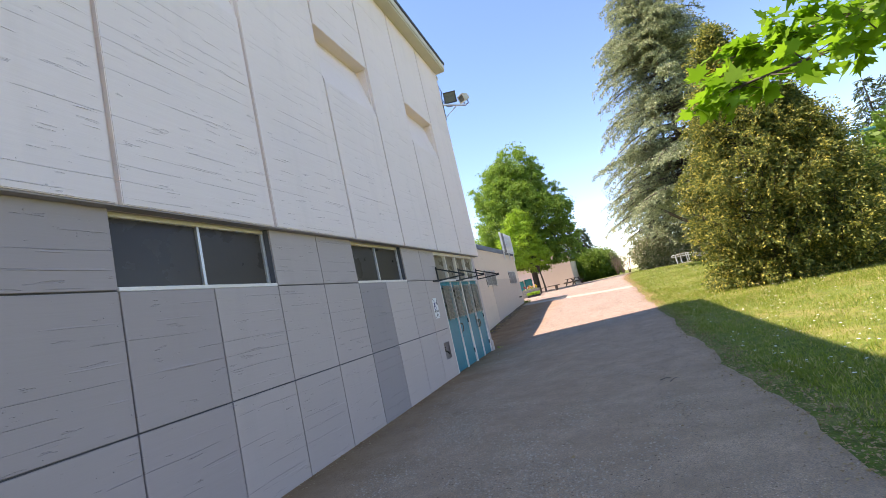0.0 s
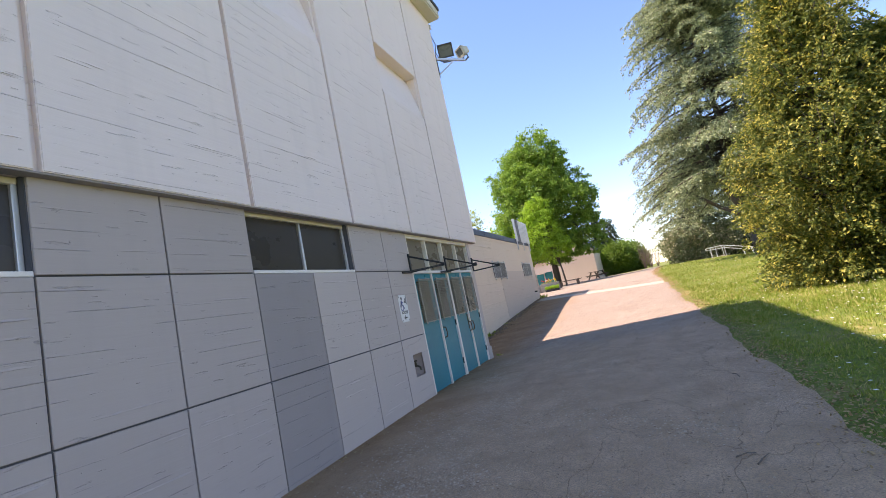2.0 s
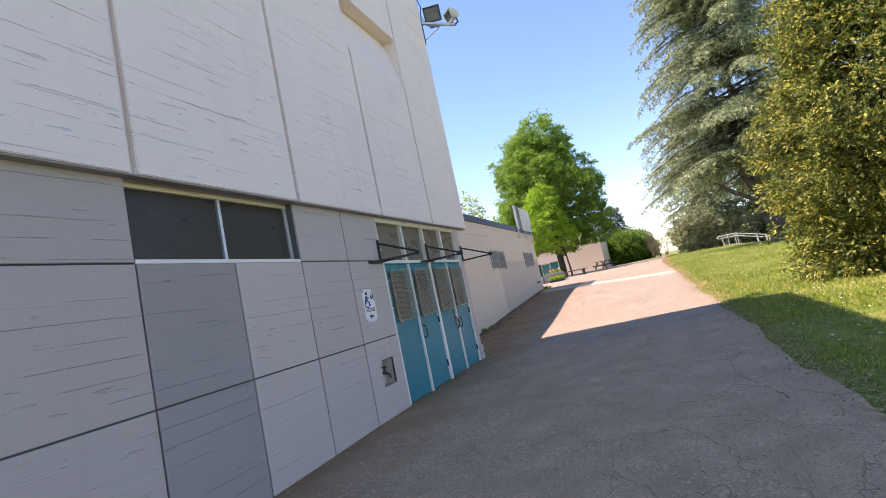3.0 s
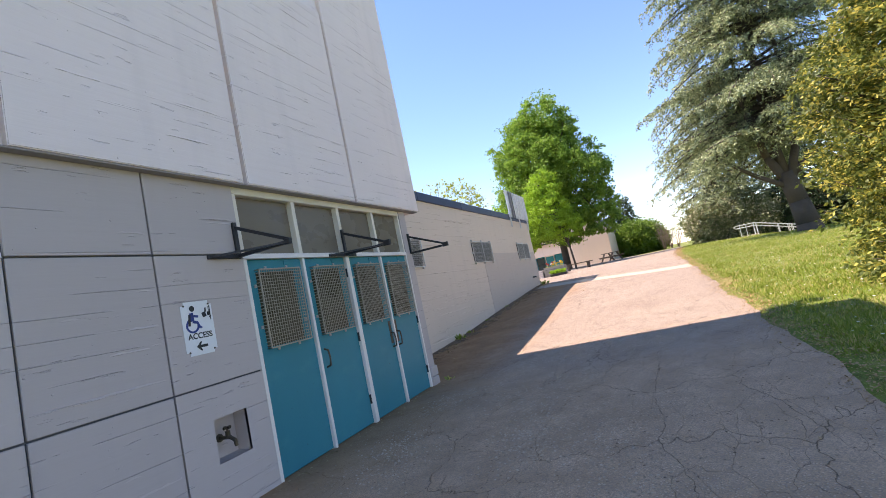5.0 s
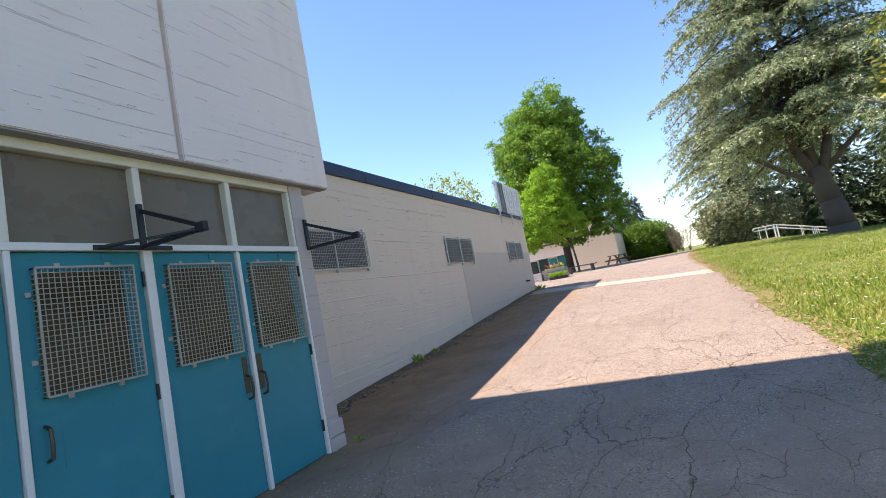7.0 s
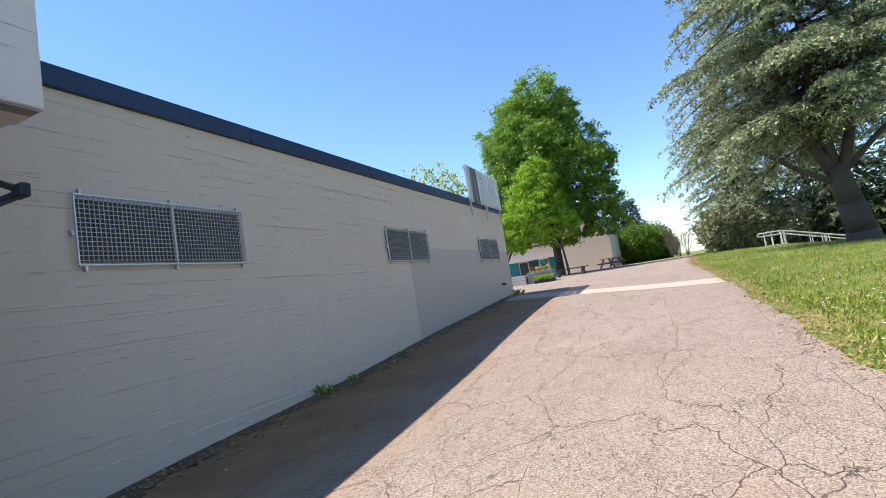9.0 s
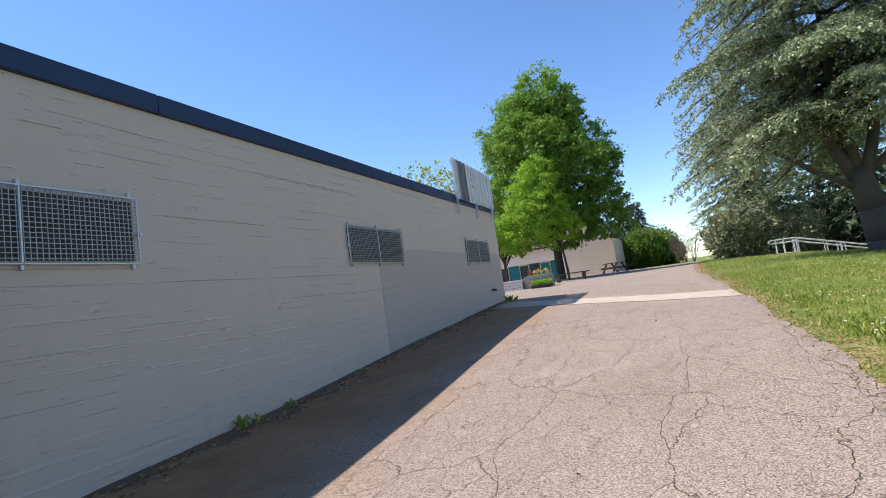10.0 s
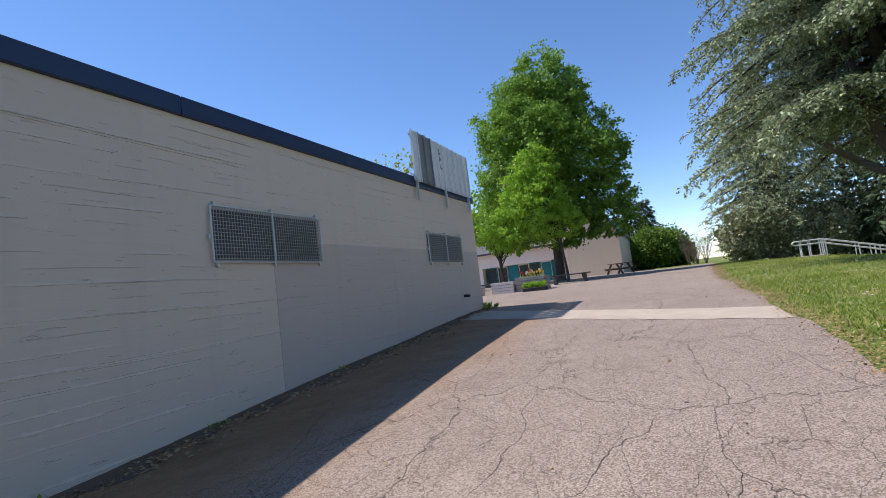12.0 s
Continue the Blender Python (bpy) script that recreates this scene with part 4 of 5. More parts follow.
# ---- trees ----
LEAF6 = [(0, 0, 0), (0.34, 0.25, 0.05), (0.30, 0.65, 0.0), (0, 1.0, -0.08), (-0.30, 0.65, 0.0), (-0.34, 0.25, 0.05)]
SPRAY = [(0, 0, 0), (0.16, 0.35, 0.03), (0.10, 0.8, 0), (0, 1.0, -0.05), (-0.10, 0.8, 0), (-0.16, 0.35, 0.03)]
LEAF4 = [(0, 0, 0), (0.36, 0.45, 0.06), (0, 1.0, -0.08), (-0.36, 0.5, 0.04)]
FAN = [(0, 0, 0), (0.26, 0.45, 0.06), (0.05, 1.0, -0.05), (-0.24, 0.5, 0.04)]
NEEDLE = [(0, 0, 0), (0.13, 0.45, 0.02), (0, 1.0, -0.06), (-0.13, 0.45, 0.02)]


def limb(bm, pts, r0, r1, sides=7):
    k = len(pts) - 1
    for i in range(k):
        rod(bm, pts[i], pts[i + 1], r0 + (r1 - r0) * i / k, sides, r0 + (r1 - r0) * (i + 1) / k)


def broadleaf(name, label, base, trunk_h, trunk_r, blobs, clumps, per, leaf, material, seed, fork=0.35, lean=(0, 0)):
    """blobs: (dx, dy, z, rx, ry, rz) ellipsoids that the crown's clumps fill, mostly near their skins."""
    rng = np.random.default_rng(seed)
    e = thing(name, label, "tree", pose(*base))
    vol = np.array([q[3] * q[4] * q[5] for q in blobs]) ** 0.7
    which = rng.choice(len(blobs), clumps, p=vol / vol.sum())
    q = np.array(blobs)[which]
    d = unit(rng.normal(size=(clumps, 3)))
    rad = rng.uniform(0.35, 1.0, clumps) ** 0.5
    rad = rad * (1 + 0.10 * np.sin(d[:, 0] * 7 + which) * np.cos(d[:, 2] * 6) + 0.05 * rng.normal(size=clumps))
    c = q[:, :3] + d * q[:, 3:] * rad[:, None]
    spread = 0.085 * q[:, 3:].mean(1) * rng.uniform(0.6, 1.5, clumps)
    n = clumps * per
    off = rng.normal(size=(clumps, per, 3)) * spread[:, None, None] * np.array([1, 1, 0.6])
    p = (c[:, None, :] + off).reshape(-1, 3)
    outward = np.repeat(d, per, 0) * 0.6 + np.array([0, 0, -0.35])
    me = leaf_mesh(p, random_basis(rng, n, outward, 0.55), rng.uniform(0.6, 1.25, n) * leaf, LEAF4, material)
    part("crown", me, material, e)
    b = bmesh.new()
    top = Vector((lean[0], lean[1], trunk_h))
    limb(b, [(0, 0, -0.3), (0.02, 0.01, 0.4), tuple(top * 0.5), tuple(top)], trunk_r * 1.25, trunk_r * 0.55, 10)
    for i in rng.choice(clumps, 46, replace=False):
        t = rng.uniform(fork, 1.0)
        s = top * t
        tgt = Vector(c[i])
        mid = s.lerp(tgt, 0.5) + Vector((0, 0, 0.12 * (tgt - s).length * rng.uniform(-0.2, 0.9)))
        limb(b, [tuple(s), tuple(mid), tuple(tgt)], trunk_r * 0.30, trunk_r * 0.05, 5)
    part("trunk", b, BARK, e, smooth=True)
    return e


MB = (-6.1, 46.5, g(-6.1, 46.5))
broadleaf("maple_tree", "tall full maple tree with dense fresh green crown", MB, 9.0, 0.30,
          [(-0.3, 0, 9.2, 3.2, 3.4, 4.2), (0.6, 0, 12.3, 2.3, 2.3, 2.3), (-1.0, 0.4, 11.6, 2.0, 2.0, 2.0), (1.9, 0, 7.2, 2.9, 2.9, 2.4), (-2.0, 0, 7.0, 2.5, 2.8, 2.5), (3.4, 0.5, 5.2, 1.6, 2.0, 1.5), (-2.9, -0.3, 10.2, 1.6, 1.8, 1.8), (-2.9, 0, 4.6, 1.8, 2.0, 1.5), (3.0, 0, 9.0, 1.6, 1.8, 1.5), (2.0, -0.4, 11.0, 1.5, 1.5, 1.3), (4.0, 0, 7.2, 1.1, 1.3, 1.0), (1.2, -1.8, 4.2, 1.8, 1.5, 1.1), (3.5, -0.5, 3.5, 1.6, 1.7, 1.3), (0.9, -1.2, 3.2, 2.4, 1.8, 1.2), (-1.6, -1.5, 3.6, 2.0, 1.7, 1.2), (-0.9, -2.2, 9.4, 1.7, 1.3, 1.6), (1.4, -2.0, 8.6, 1.5, 1.3, 1.3)],
          2300, 56, 0.172, MAPLE, 11)
broadleaf("young_maple_tree", "slender young maple with light lime-green leaves", (-4.95, 42.6, g(-4.95, 42.6)), 4.2, 0.075,
          [(-1.3, 0, 4.6, 2.0, 1.6, 2.3), (-1.0, 0, 6.4, 1.3, 1.2, 1.4), (-3.0, 0, 3.4, 1.5, 1.2, 1.2), (0.2, 0.0, 3.3, 1.0, 1.0, 0.9)],
          460, 60, 0.145, LIME, 12, lean=(-0.25, 0.1))
broadleaf("yellow_green_tree", "thin open tree with new yellow-green leaves behind roof", (-14.5, 42.0, 1.1), 7.0, 0.16,
          [(0, 0, 6.6, 3.6, 2.6, 2.2), (2.0, 0, 7.3, 2.2, 2.0, 1.5)], 150, 14, 0.20, YELLOWISH, 13)
broadleaf("courtyard_tree", "green tree in front of the far building", (-10.2, 47.5, 1.1), 3.6, 0.13,
          [(0, 0, 4.6, 2.0, 1.8, 2.2), (1.2, 0, 3.4, 1.5, 1.4, 1.2)], 260, 22, 0.26, LIME, 14)


def cedar(name, label, base, h, r, seed, levels, material, per=10, low=1.8, droop=0.25, tuft=0.30, lean=(0, 0), thin_top=0.75):
    """A conifer of tiered boughs; each bough bears drooping side sprays of needle tufts."""
    rng = np.random.default_rng(seed)
    e = thing(name, label, "tree", pose(*base))
    b = bmesh.new()
    spine = [(lean[0] * f ** 1.5, lean[1] * f ** 1.5, -0.4 + (h + 0.4) * f) for f in (0, 0.06, 0.25, 0.5, 0.75, 1.0)]
    limb(b, spine, 0.030 * h + 0.06, 0.02, 12)
    P, U, S = [], [], []
    for k in range(levels):
        f = (k + rng.uniform(0, 1)) / levels
        z = low + (h - low) * f ** 1.05
        az = k * 2.39996 + rng.uniform(-0.5, 0.5)
        shape = (1 - f) ** thin_top * (0.62 + 0.38 * min(1, f / 0.18))
        ln = max(0.35, r * shape * rng.uniform(0.68, 1.15))
        d = np.array([math.cos(az), math.sin(az), 0])
        side = np.array([-d[1], d[0], 0])
        ff = min(1, z / h)
        o = np.array([lean[0] * ff ** 1.5, lean[1] * ff ** 1.5, z])
        rise = rng.uniform(0.05, 0.30)
        at = lambda s: o + d * ln * s + np.array([0, 0, ln * (rise * s - (rise + droop * rng.uniform(0.7, 1.3)) * s ** 2.2)])
        pts = [at(s) for s in (0, 0.35, 0.7, 1.0)]
        limb(b, [tuple(p) for p in pts], 0.018 * ln + 0.012, 0.008, 5)
        subs = max(5, int(ln * 4.2))
        for j in range(subs):
            s = 0.16 + 0.84 * (j + rng.uniform(0, 1)) / subs
            root = at(s)
            sd = 1 if j % 2 else -1
            sl = ln * 0.34 * (1.12 - s) + 0.30
            sl *= rng.uniform(0.7, 1.25)
            sdir = unit(side * sd + d * rng.uniform(0.3, 0.9))
            m = int(per * (0.6 + sl * 0.7))
            q = rng.uniform(0.0, 1.0, m)
            pos = root + sdir * (sl * q)[:, None] + np.array([0, 0, -1]) * (0.34 * sl * q ** 1.8)[:, None]
            pos = pos + rng.normal(size=(m, 3)) * np.array([0.07, 0.07, 0.05])
            P.append(pos)
            U.append(np.tile(sdir * 0.8 + d * 0.4 + np.array([0, 0, -0.55]), (m, 1)))
            S.append(rng.uniform(0.6, 1.3, m) * tuft)
    P, U, S = np.concatenate(P), np.concatenate(U), np.concatenate(S)
    ax = unit(U + 0.42 * rng.normal(size=U.shape))
    nr = unit(np.array([0, 0, 1.0]) + 0.55 * rng.normal(size=U.shape))
    nr = unit(nr - ax * (nr * ax).sum(1, keepdims=True))
    part("crown", leaf_mesh(P, np.stack([np.cross(ax, nr), ax, nr], 1), S, NEEDLE, material), material, e)
    part("trunk", b, BARK, e, smooth=True)
    return e


def great_cedar(base, h, r, seed, boughs, low):
    """An old cedar: a trunk forking into several stems, long boughs in uneven tiers with gaps, each bearing flat drooping sprays of short needles."""
    rng = np.random.default_rng(seed)
    e = thing("great_cedar_tree", "large old blue-green cedar with forked trunk and drooping boughs", "tree", pose(*base))
    b = bmesh.new()
    limb(b, [(0.1, 0, -0.4), (0.05, 0, 0.4), (-0.1, 0, 1.6), (-0.35, 0, 3.2)], 0.64, 0.38, 14)
    for p in ([(-0.35, 0, 3.1), (-0.55, 0.1, 6), (-0.3, 0, 12), (-0.2, 0, h)], [(-0.2, 0, 2.6), (0.35, -0.2, 4.5), (0.7, -0.3, 8), (0.6, 0, 14)], [(-0.4, 0, 2.8), (-1.0, -0.2, 4.2), (-1.5, -0.5, 7), (-1.2, 0, 12)], [(-0.3, 0, 2.4), (-1.7, -0.5, 3.3), (-3.2, -0.8, 4.6), (-4.4, -1.0, 5.0)], [(-0.1, 0, 2.9), (1.4, -0.6, 4.4), (2.9, -0.9, 5.4)]):
        limb(b, p, 0.25 if len(p) == 4 and p[-1][2] > 6 else 0.15, 0.04, 9)
    P, U, S = [], [], []
    tier = np.sort(rng.uniform(0, 1, 15))
    down = np.array([0, 0, -1.0])
    for k in range(boughs):
        f = np.clip(rng.choice(tier) + rng.normal(0, 0.022), 0, 0.985) if rng.uniform() < 0.45 else rng.uniform(0, 0.98)
        z = low + (h - low) * f
        az = rng.uniform(0, 2 * math.pi)
        ln = max(0.6, r * (1 - f) ** 0.5 * rng.uniform(0.62, 1.08))
        d = np.array([math.cos(az), math.sin(az), 0])
        side = np.array([-d[1], d[0], 0])
        o = np.array([-0.3, 0, z])
        rise, fall, bend = rng.uniform(0.04, 0.26), rng.uniform(0.12, 0.34), rng.uniform(-0.18, 0.18)

        def at(q):
            return o + d * ln * q + side * bend * ln * q * q + np.array([0, 0, ln * (rise * q - (rise + fall) * q ** 2.3)])
        limb(b, [tuple(at(q)) for q in (0, 0.3, 0.6, 0.85, 1.0)], 0.016 * ln + 0.012, 0.006, 5)
        subs = max(7, int(ln * 6.4))
        for j in range(subs):
            q0 = 0.16 + 0.84 * (j + rng.uniform(0, 1)) / subs
            root = at(q0)
            sl = (0.16 * ln * (1.15 - q0) + 0.38) * rng.uniform(0.55, 1.25)
            sdir = unit(side * (1 if j % 2 else -1) * rng.uniform(0.4, 1.2) + d * rng.uniform(0.1, 1.0) + np.array([0, 0, rng.uniform(-0.5, 0.25)]))
            m = int(38 * sl + 8)
            q = rng.uniform(0.0, 1.0, m) ** 0.85
            across = np.cross(sdir, down)
            w = rng.normal(size=m) * 0.22 * sl * (1.1 - q)
            pos = root + sdir * (sl * q)[:, None] + across * w[:, None] + down * (0.55 * sl * q ** 2 + 0.10 * np.abs(w))[:, None] + rng.normal(size=(m, 3)) * 0.022
            P.append(pos)
            U.append(sdir * 0.9 + across * np.sign(w)[:, None] * 0.7 + down * (0.25 + 0.5 * q)[:, None])
            S.append(rng.uniform(0.7, 1.35, m) * 0.118)
    P, U, S = np.concatenate(P), np.concatenate(U), np.concatenate(S)
    ax = unit(unit(U) + 0.65 * rng.normal(size=U.shape))
    nr = unit(np.array([0, 0, 1.0]) + 0.5 * rng.normal(size=U.shape))
    nr = unit(nr - ax * (nr * ax).sum(1, keepdims=True))
    part("crown", leaf_mesh(P, np.stack([np.cross(ax, nr), ax, nr], 1), S, FAN, CEDAR), CEDAR, e)
    part("trunk", b, BARK, e, smooth=True)


great_cedar((7.8, 36.8, g(7.8, 36.8)), 23.0, 6.9, 21, 430, 4.3)
cedar("blue_cedar_tree", "blue-green cedar with drooping boughs behind larger cedar", (6.3, 53.0, g(6.3, 53.0)), 13.0, 4.8, 22, 130, CEDAR, 26, 1.8, 0.30, 0.24)
for k, (x, y, h, r) in enumerate(((13, 62, 14, 4.6), (18.5, 58, 15, 5), (24, 66, 17, 5.5), (9.5, 70, 12, 4.2), (30, 60, 16, 5.5), (37, 70, 18, 6), (-3.6, 77, 10.5, 3.4), (-1.6, 80, 8.5, 3.0), (17, 46, 11, 4.0), (12.5, 53, 10, 4.4), (16.5, 51, 9, 4.0))):
    cedar("fir_tree", "dark green conifer standing far across the lawn", (x, y, g(x, y)), h, r, 30 + k, 95, FIR if k != 8 else CEDAR, 6, 0.8, 0.2, 0.55)


def thuja(base, h, r, seed, boughs, label):
    """A dense conical conifer: short rising boughs from one stem, each ending in flat hanging sprays."""
    rng = np.random.default_rng(seed)
    e = thing("golden_thuja", label, "conifer bush", pose(*base))
    b = bmesh.new()
    limb(b, [(0, 0, -0.3), (0.05, 0, h * 0.4), (0, 0, h * 0.94)], 0.17, 0.02, 8)

    def reach(f, a):
        lump = 0.13 * math.sin(3 * a + 9 * f + seed) + 0.09 * math.sin(5 * a - 17 * f) + 0.10 * math.sin(2 * a + 31 * f) + 0.06 * math.sin(9 * a + 47 * f)
        return r * (min(1.0, 0.84 + 0.55 * f) if f < 0.36 else ((1 - f) / 0.64) ** 0.82) * (1 + lump)
    P, U, S = [], [], []
    n = 0
    while n < boughs:
        f, a = rng.uniform(0.0, 0.99), rng.uniform(0, 2 * math.pi)
        big = reach(f, a)
        if rng.uniform() > big / r + 0.12:
            continue
        n += 1
        R = big * (rng.uniform(0.76, 1.02) if rng.uniform() < 0.85 else rng.uniform(1.0, 1.2))
        R = min(R, 1.04 * r)
        d = np.array([math.cos(a), math.sin(a), 0])
        tip = d * R + np.array([0, 0, max(0.12, f * h)])
        root = np.array([0, 0, max(0.05, f * h - 0.55 * R)])
        if n % 3 == 0:
            limb(b, [tuple(root), tuple(root + (tip - root) * np.array([0.6, 0.6, 0.45])), tuple(tip)], 0.022, 0.006, 4)
        along = unit(tip - root)
        for j in range(6):
            start = tip - along * rng.uniform(0.0, 0.55)
            sdir = unit(d * rng.uniform(0.4, 1.0) + rng.normal(size=3) * 0.55 + np.array([0, 0, rng.uniform(-0.45, 0.45)]))
            ln, m = rng.uniform(0.18, 0.46), 20
            across = unit(np.cross(sdir, rng.normal(size=3)))
            q = rng.uniform(0, 1, m)
            w = rng.normal(size=m) * 0.30 * ln * (1.1 - q)
            pos = start + sdir * (ln * q)[:, None] + across * w[:, None] + np.array([0, 0, -1.0]) * (0.30 * ln * q ** 2)[:, None]
            P.append(pos)
            U.append(sdir + across * np.sign(w)[:, None] * 0.6 + np.array([0, 0, -0.25]))
            S.append(rng.uniform(0.6, 1.35, m) * 0.078)
    k = boughs * 30                                       # the shaded inside
    f, a = rng.uniform(0.0, 0.93, k), rng.uniform(0, 2 * math.pi, k)
    rr = r * np.where(f < 0.36, np.minimum(1.0, 0.84 + 0.55 * f), ((1 - f) / 0.64) ** 0.82) * np.sqrt(rng.uniform(0.10, 0.55, k))
    P.append(np.stack([rr * np.cos(a), rr * np.sin(a), f * h], 1))
    U.append(np.stack([np.cos(a), np.sin(a), 0 * a], 1))
    S.append(rng.uniform(0.08, 0.15, k))
    P, U, S = np.concatenate(P), np.concatenate(U), np.concatenate(S)
    P[:, 2] = np.maximum(P[:, 2], 0.03 + 0.2 * rng.uniform(size=len(P)))
    part("foliage", leaf_mesh(P, random_basis(rng, len(P), unit(U), 0.3), S, FAN, THUJA), THUJA, e)
    part("trunk", b, BARK, e, smooth=True)["kind"] = "stuff"


thuja((4.9, 15.95, g(4.9, 15.95)), 8.1, 1.95, 41, 960, "tall dense thuja with yellow-tipped sprays on the lawn")
thuja((6.15, 15.5, g(6.15, 15.5)), 5.6, 1.55, 42, 480, "shorter dense thuja with yellow-tipped sprays beside taller one")
thuja((6.85, 16.3, g(6.85, 16.3)), 4.8, 1.1, 43, 260, "shorter dense thuja with yellow-tipped sprays beside taller one")

# ---- bough of a maple overhead ----
MLEAF = [(0, 0, 0), (0.10, 0.10, 0), (0.42, 0.02, 0.03), (0.30, 0.20, 0), (0.56, 0.42, 0.04), (0.34, 0.44, 0), (0.36, 0.66, 0.03), (0.16, 0.58, 0), (0, 1.0, -0.06),
         (-0.16, 0.58, 0), (-0.36, 0.66, 0.03), (-0.34, 0.44, 0), (-0.56, 0.42, 0.04), (-0.30, 0.20, 0), (-0.42, 0.02, 0.03), (-0.10, 0.10, 0)]
rng = np.random.default_rng(51)
mt = thing("overhanging_maple_tree", "maple with bright green lobed leaves over the path", "tree", pose(7.0, 3.2, g(7.0, 3.2)))
b = bmesh.new()
limb(b, [(0, 0, -0.3), (0, 0, 1.2), (-0.1, 0.1, 3.0), (0.1, 0, 5.5), (0, 0, 8.0)], 0.24, 0.06, 10)
P, U = [], []
boughs = [((-0.1, 0.1, 2.6), (-2.6, 1.0, 2.95), (-5.55, 1.25, 2.75)), ((-0.1, 0.1, 2.8), (-2.4, 1.6, 3.3), (-5.2, 1.9, 3.25)), ((-0.1, 0.1, 2.9), (-2.6, 0.6, 3.3), (-4.9, 0.8, 3.35)),
          ((0, 0, 3.6), (-1.6, 1.8, 4.4), (-3.2, 3.4, 4.3)), ((0, 0, 4), (1.5, 1.6, 5.2), (3, 2.6, 5.2)), ((0, 0, 4.2), (1.6, -1.4, 5.4), (3.1, -2.6, 5.2)), ((0, 0, 4.6), (-1.5, -1.6, 5.8), (-2.6, -3.0, 5.8)), ((0, 0, 6), (0.4, 0.6, 7.6), (0.3, 0.9, 9.0))]
for i, (p0, p1, p2) in enumerate(boughs):
    limb(b, [p0, p1, p2], 0.05, 0.008, 6)
    p0, p1, p2 = map(np.array, (p0, p1, p2))
    for j in range(80 if i < 3 else 46):
        s = rng.uniform(0.30, 1.0)
        root = (1 - s) ** 2 * p0 + 2 * s * (1 - s) * p1 + s * s * p2
        tw = unit(rng.normal(size=3) * np.array([1, 1, 0.45]) + 0.5 * unit(p2 - p0))
        ln = rng.uniform(0.2, 0.55) * (1.25 - 0.6 * s)
        limb(b, [tuple(root), tuple(root + tw * ln)], 0.007, 0.003, 4)
        m = 7
        P.append(root + tw * (ln * rng.uniform(0.35, 1.1, m))[:, None] + rng.normal(size=(m, 3)) * 0.05)
        U.append(np.tile(tw * 0.7 + np.array([0, 0, -0.45]), (m, 1)))
P, U = np.concatenate(P), np.concatenate(U)
# leaves lie nearly flat: their faces look up
ax = unit(U * np.array([1, 1, 0.6]) + 0.45 * rng.normal(size=U.shape))
nr = unit(np.array([0, 0, 1.0]) + 0.45 * rng.normal(size=U.shape))
nr = unit(nr - ax * (nr * ax).sum(1, keepdims=True))
part("crown", leaf_mesh(P, np.stack([np.cross(ax, nr), ax, nr], 1), rng.uniform(0.12, 0.21, len(P)), MLEAF, OVERHANG), OVERHANG, mt)
part("trunk", b, BARK, mt, smooth=True)


# ---- shrubs far off ----
def shrub(name, label, base, blobs, clumps, per, leaf, material, seed):
    rng = np.random.default_rng(seed)
    q = np.array(blobs)[rng.integers(0, len(blobs), clumps)]
    d = unit(rng.normal(size=(clumps, 3)))
    c = q[:, :3] + d * q[:, 3:] * (rng.uniform(0.3, 1, clumps) ** 0.5)[:, None]
    p = (c[:, None] + rng.normal(size=(clumps, per, 3)) * 0.16 * q[:, None, 3:].mean(2, keepdims=True)).reshape(-1, 3)
    p[:, 2] = np.maximum(p[:, 2], 0.02)
    e = thing(name, label, "shrub", pose(*base))
    part("foliage", leaf_mesh(p, random_basis(rng, len(p), np.repeat(d, per, 0) * 0.6, 0.6), rng.uniform(0.6, 1.3, len(p)) * leaf, LEAF6, material), material, e)
    b = bmesh.new()
    for i in range(0, clumps, max(1, clumps // 14)):
        limb(b, [(0, 0, -0.2), tuple(c[i] * np.array([0.5, 0.5, 0.6])), tuple(c[i])], 0.06, 0.01, 5)
    part("stems", b, TWIG, e)


for k, (x, y, rr, hh) in enumerate(((-1.2, 72, 2.0, 4.1), (0.7, 74, 1.8, 3.6), (-3.0, 71, 1.6, 3.0), (-0.4, 78, 2.4, 4.4))):
    shrub("far_shrub", "round green tree-like shrub beyond the far path", (x, y, g(x, y)), [(0, 0, hh * 0.55, rr, rr, hh * 0.5), (rr * 0.4, 0, hh * 0.4, rr * 0.7, rr * 0.7, hh * 0.4)], 300, 44, 0.24, FARGREEN, 60 + k)
for k, (x, y, rr, hh) in enumerate(((4.5, 50.8, 1.3, 3.0), (6.3, 51.2, 1.5, 3.2), (8.6, 52, 1.5, 3.2), (11.5, 56, 1.8, 3.4), (15.5, 56, 2.0, 3.6))):
    shrub("blossom_shrub", "shrub with pale cream blossom under dark conifers", (x, y, g(x, y)), [(0, 0, hh * 0.5, rr, rr * 0.8, hh * 0.5)], 220, 40, 0.16, BLOSSOM, 70 + k)
shrub("far_hill_trees", "green tree beyond the lawn", (24, 43, g(24, 43)), [(0, 0, 5.0, 4, 4, 3.6), (4, 1, 4.5, 3.5, 3.5, 3.0)], 300, 20, 0.5, FARGREEN, 80)

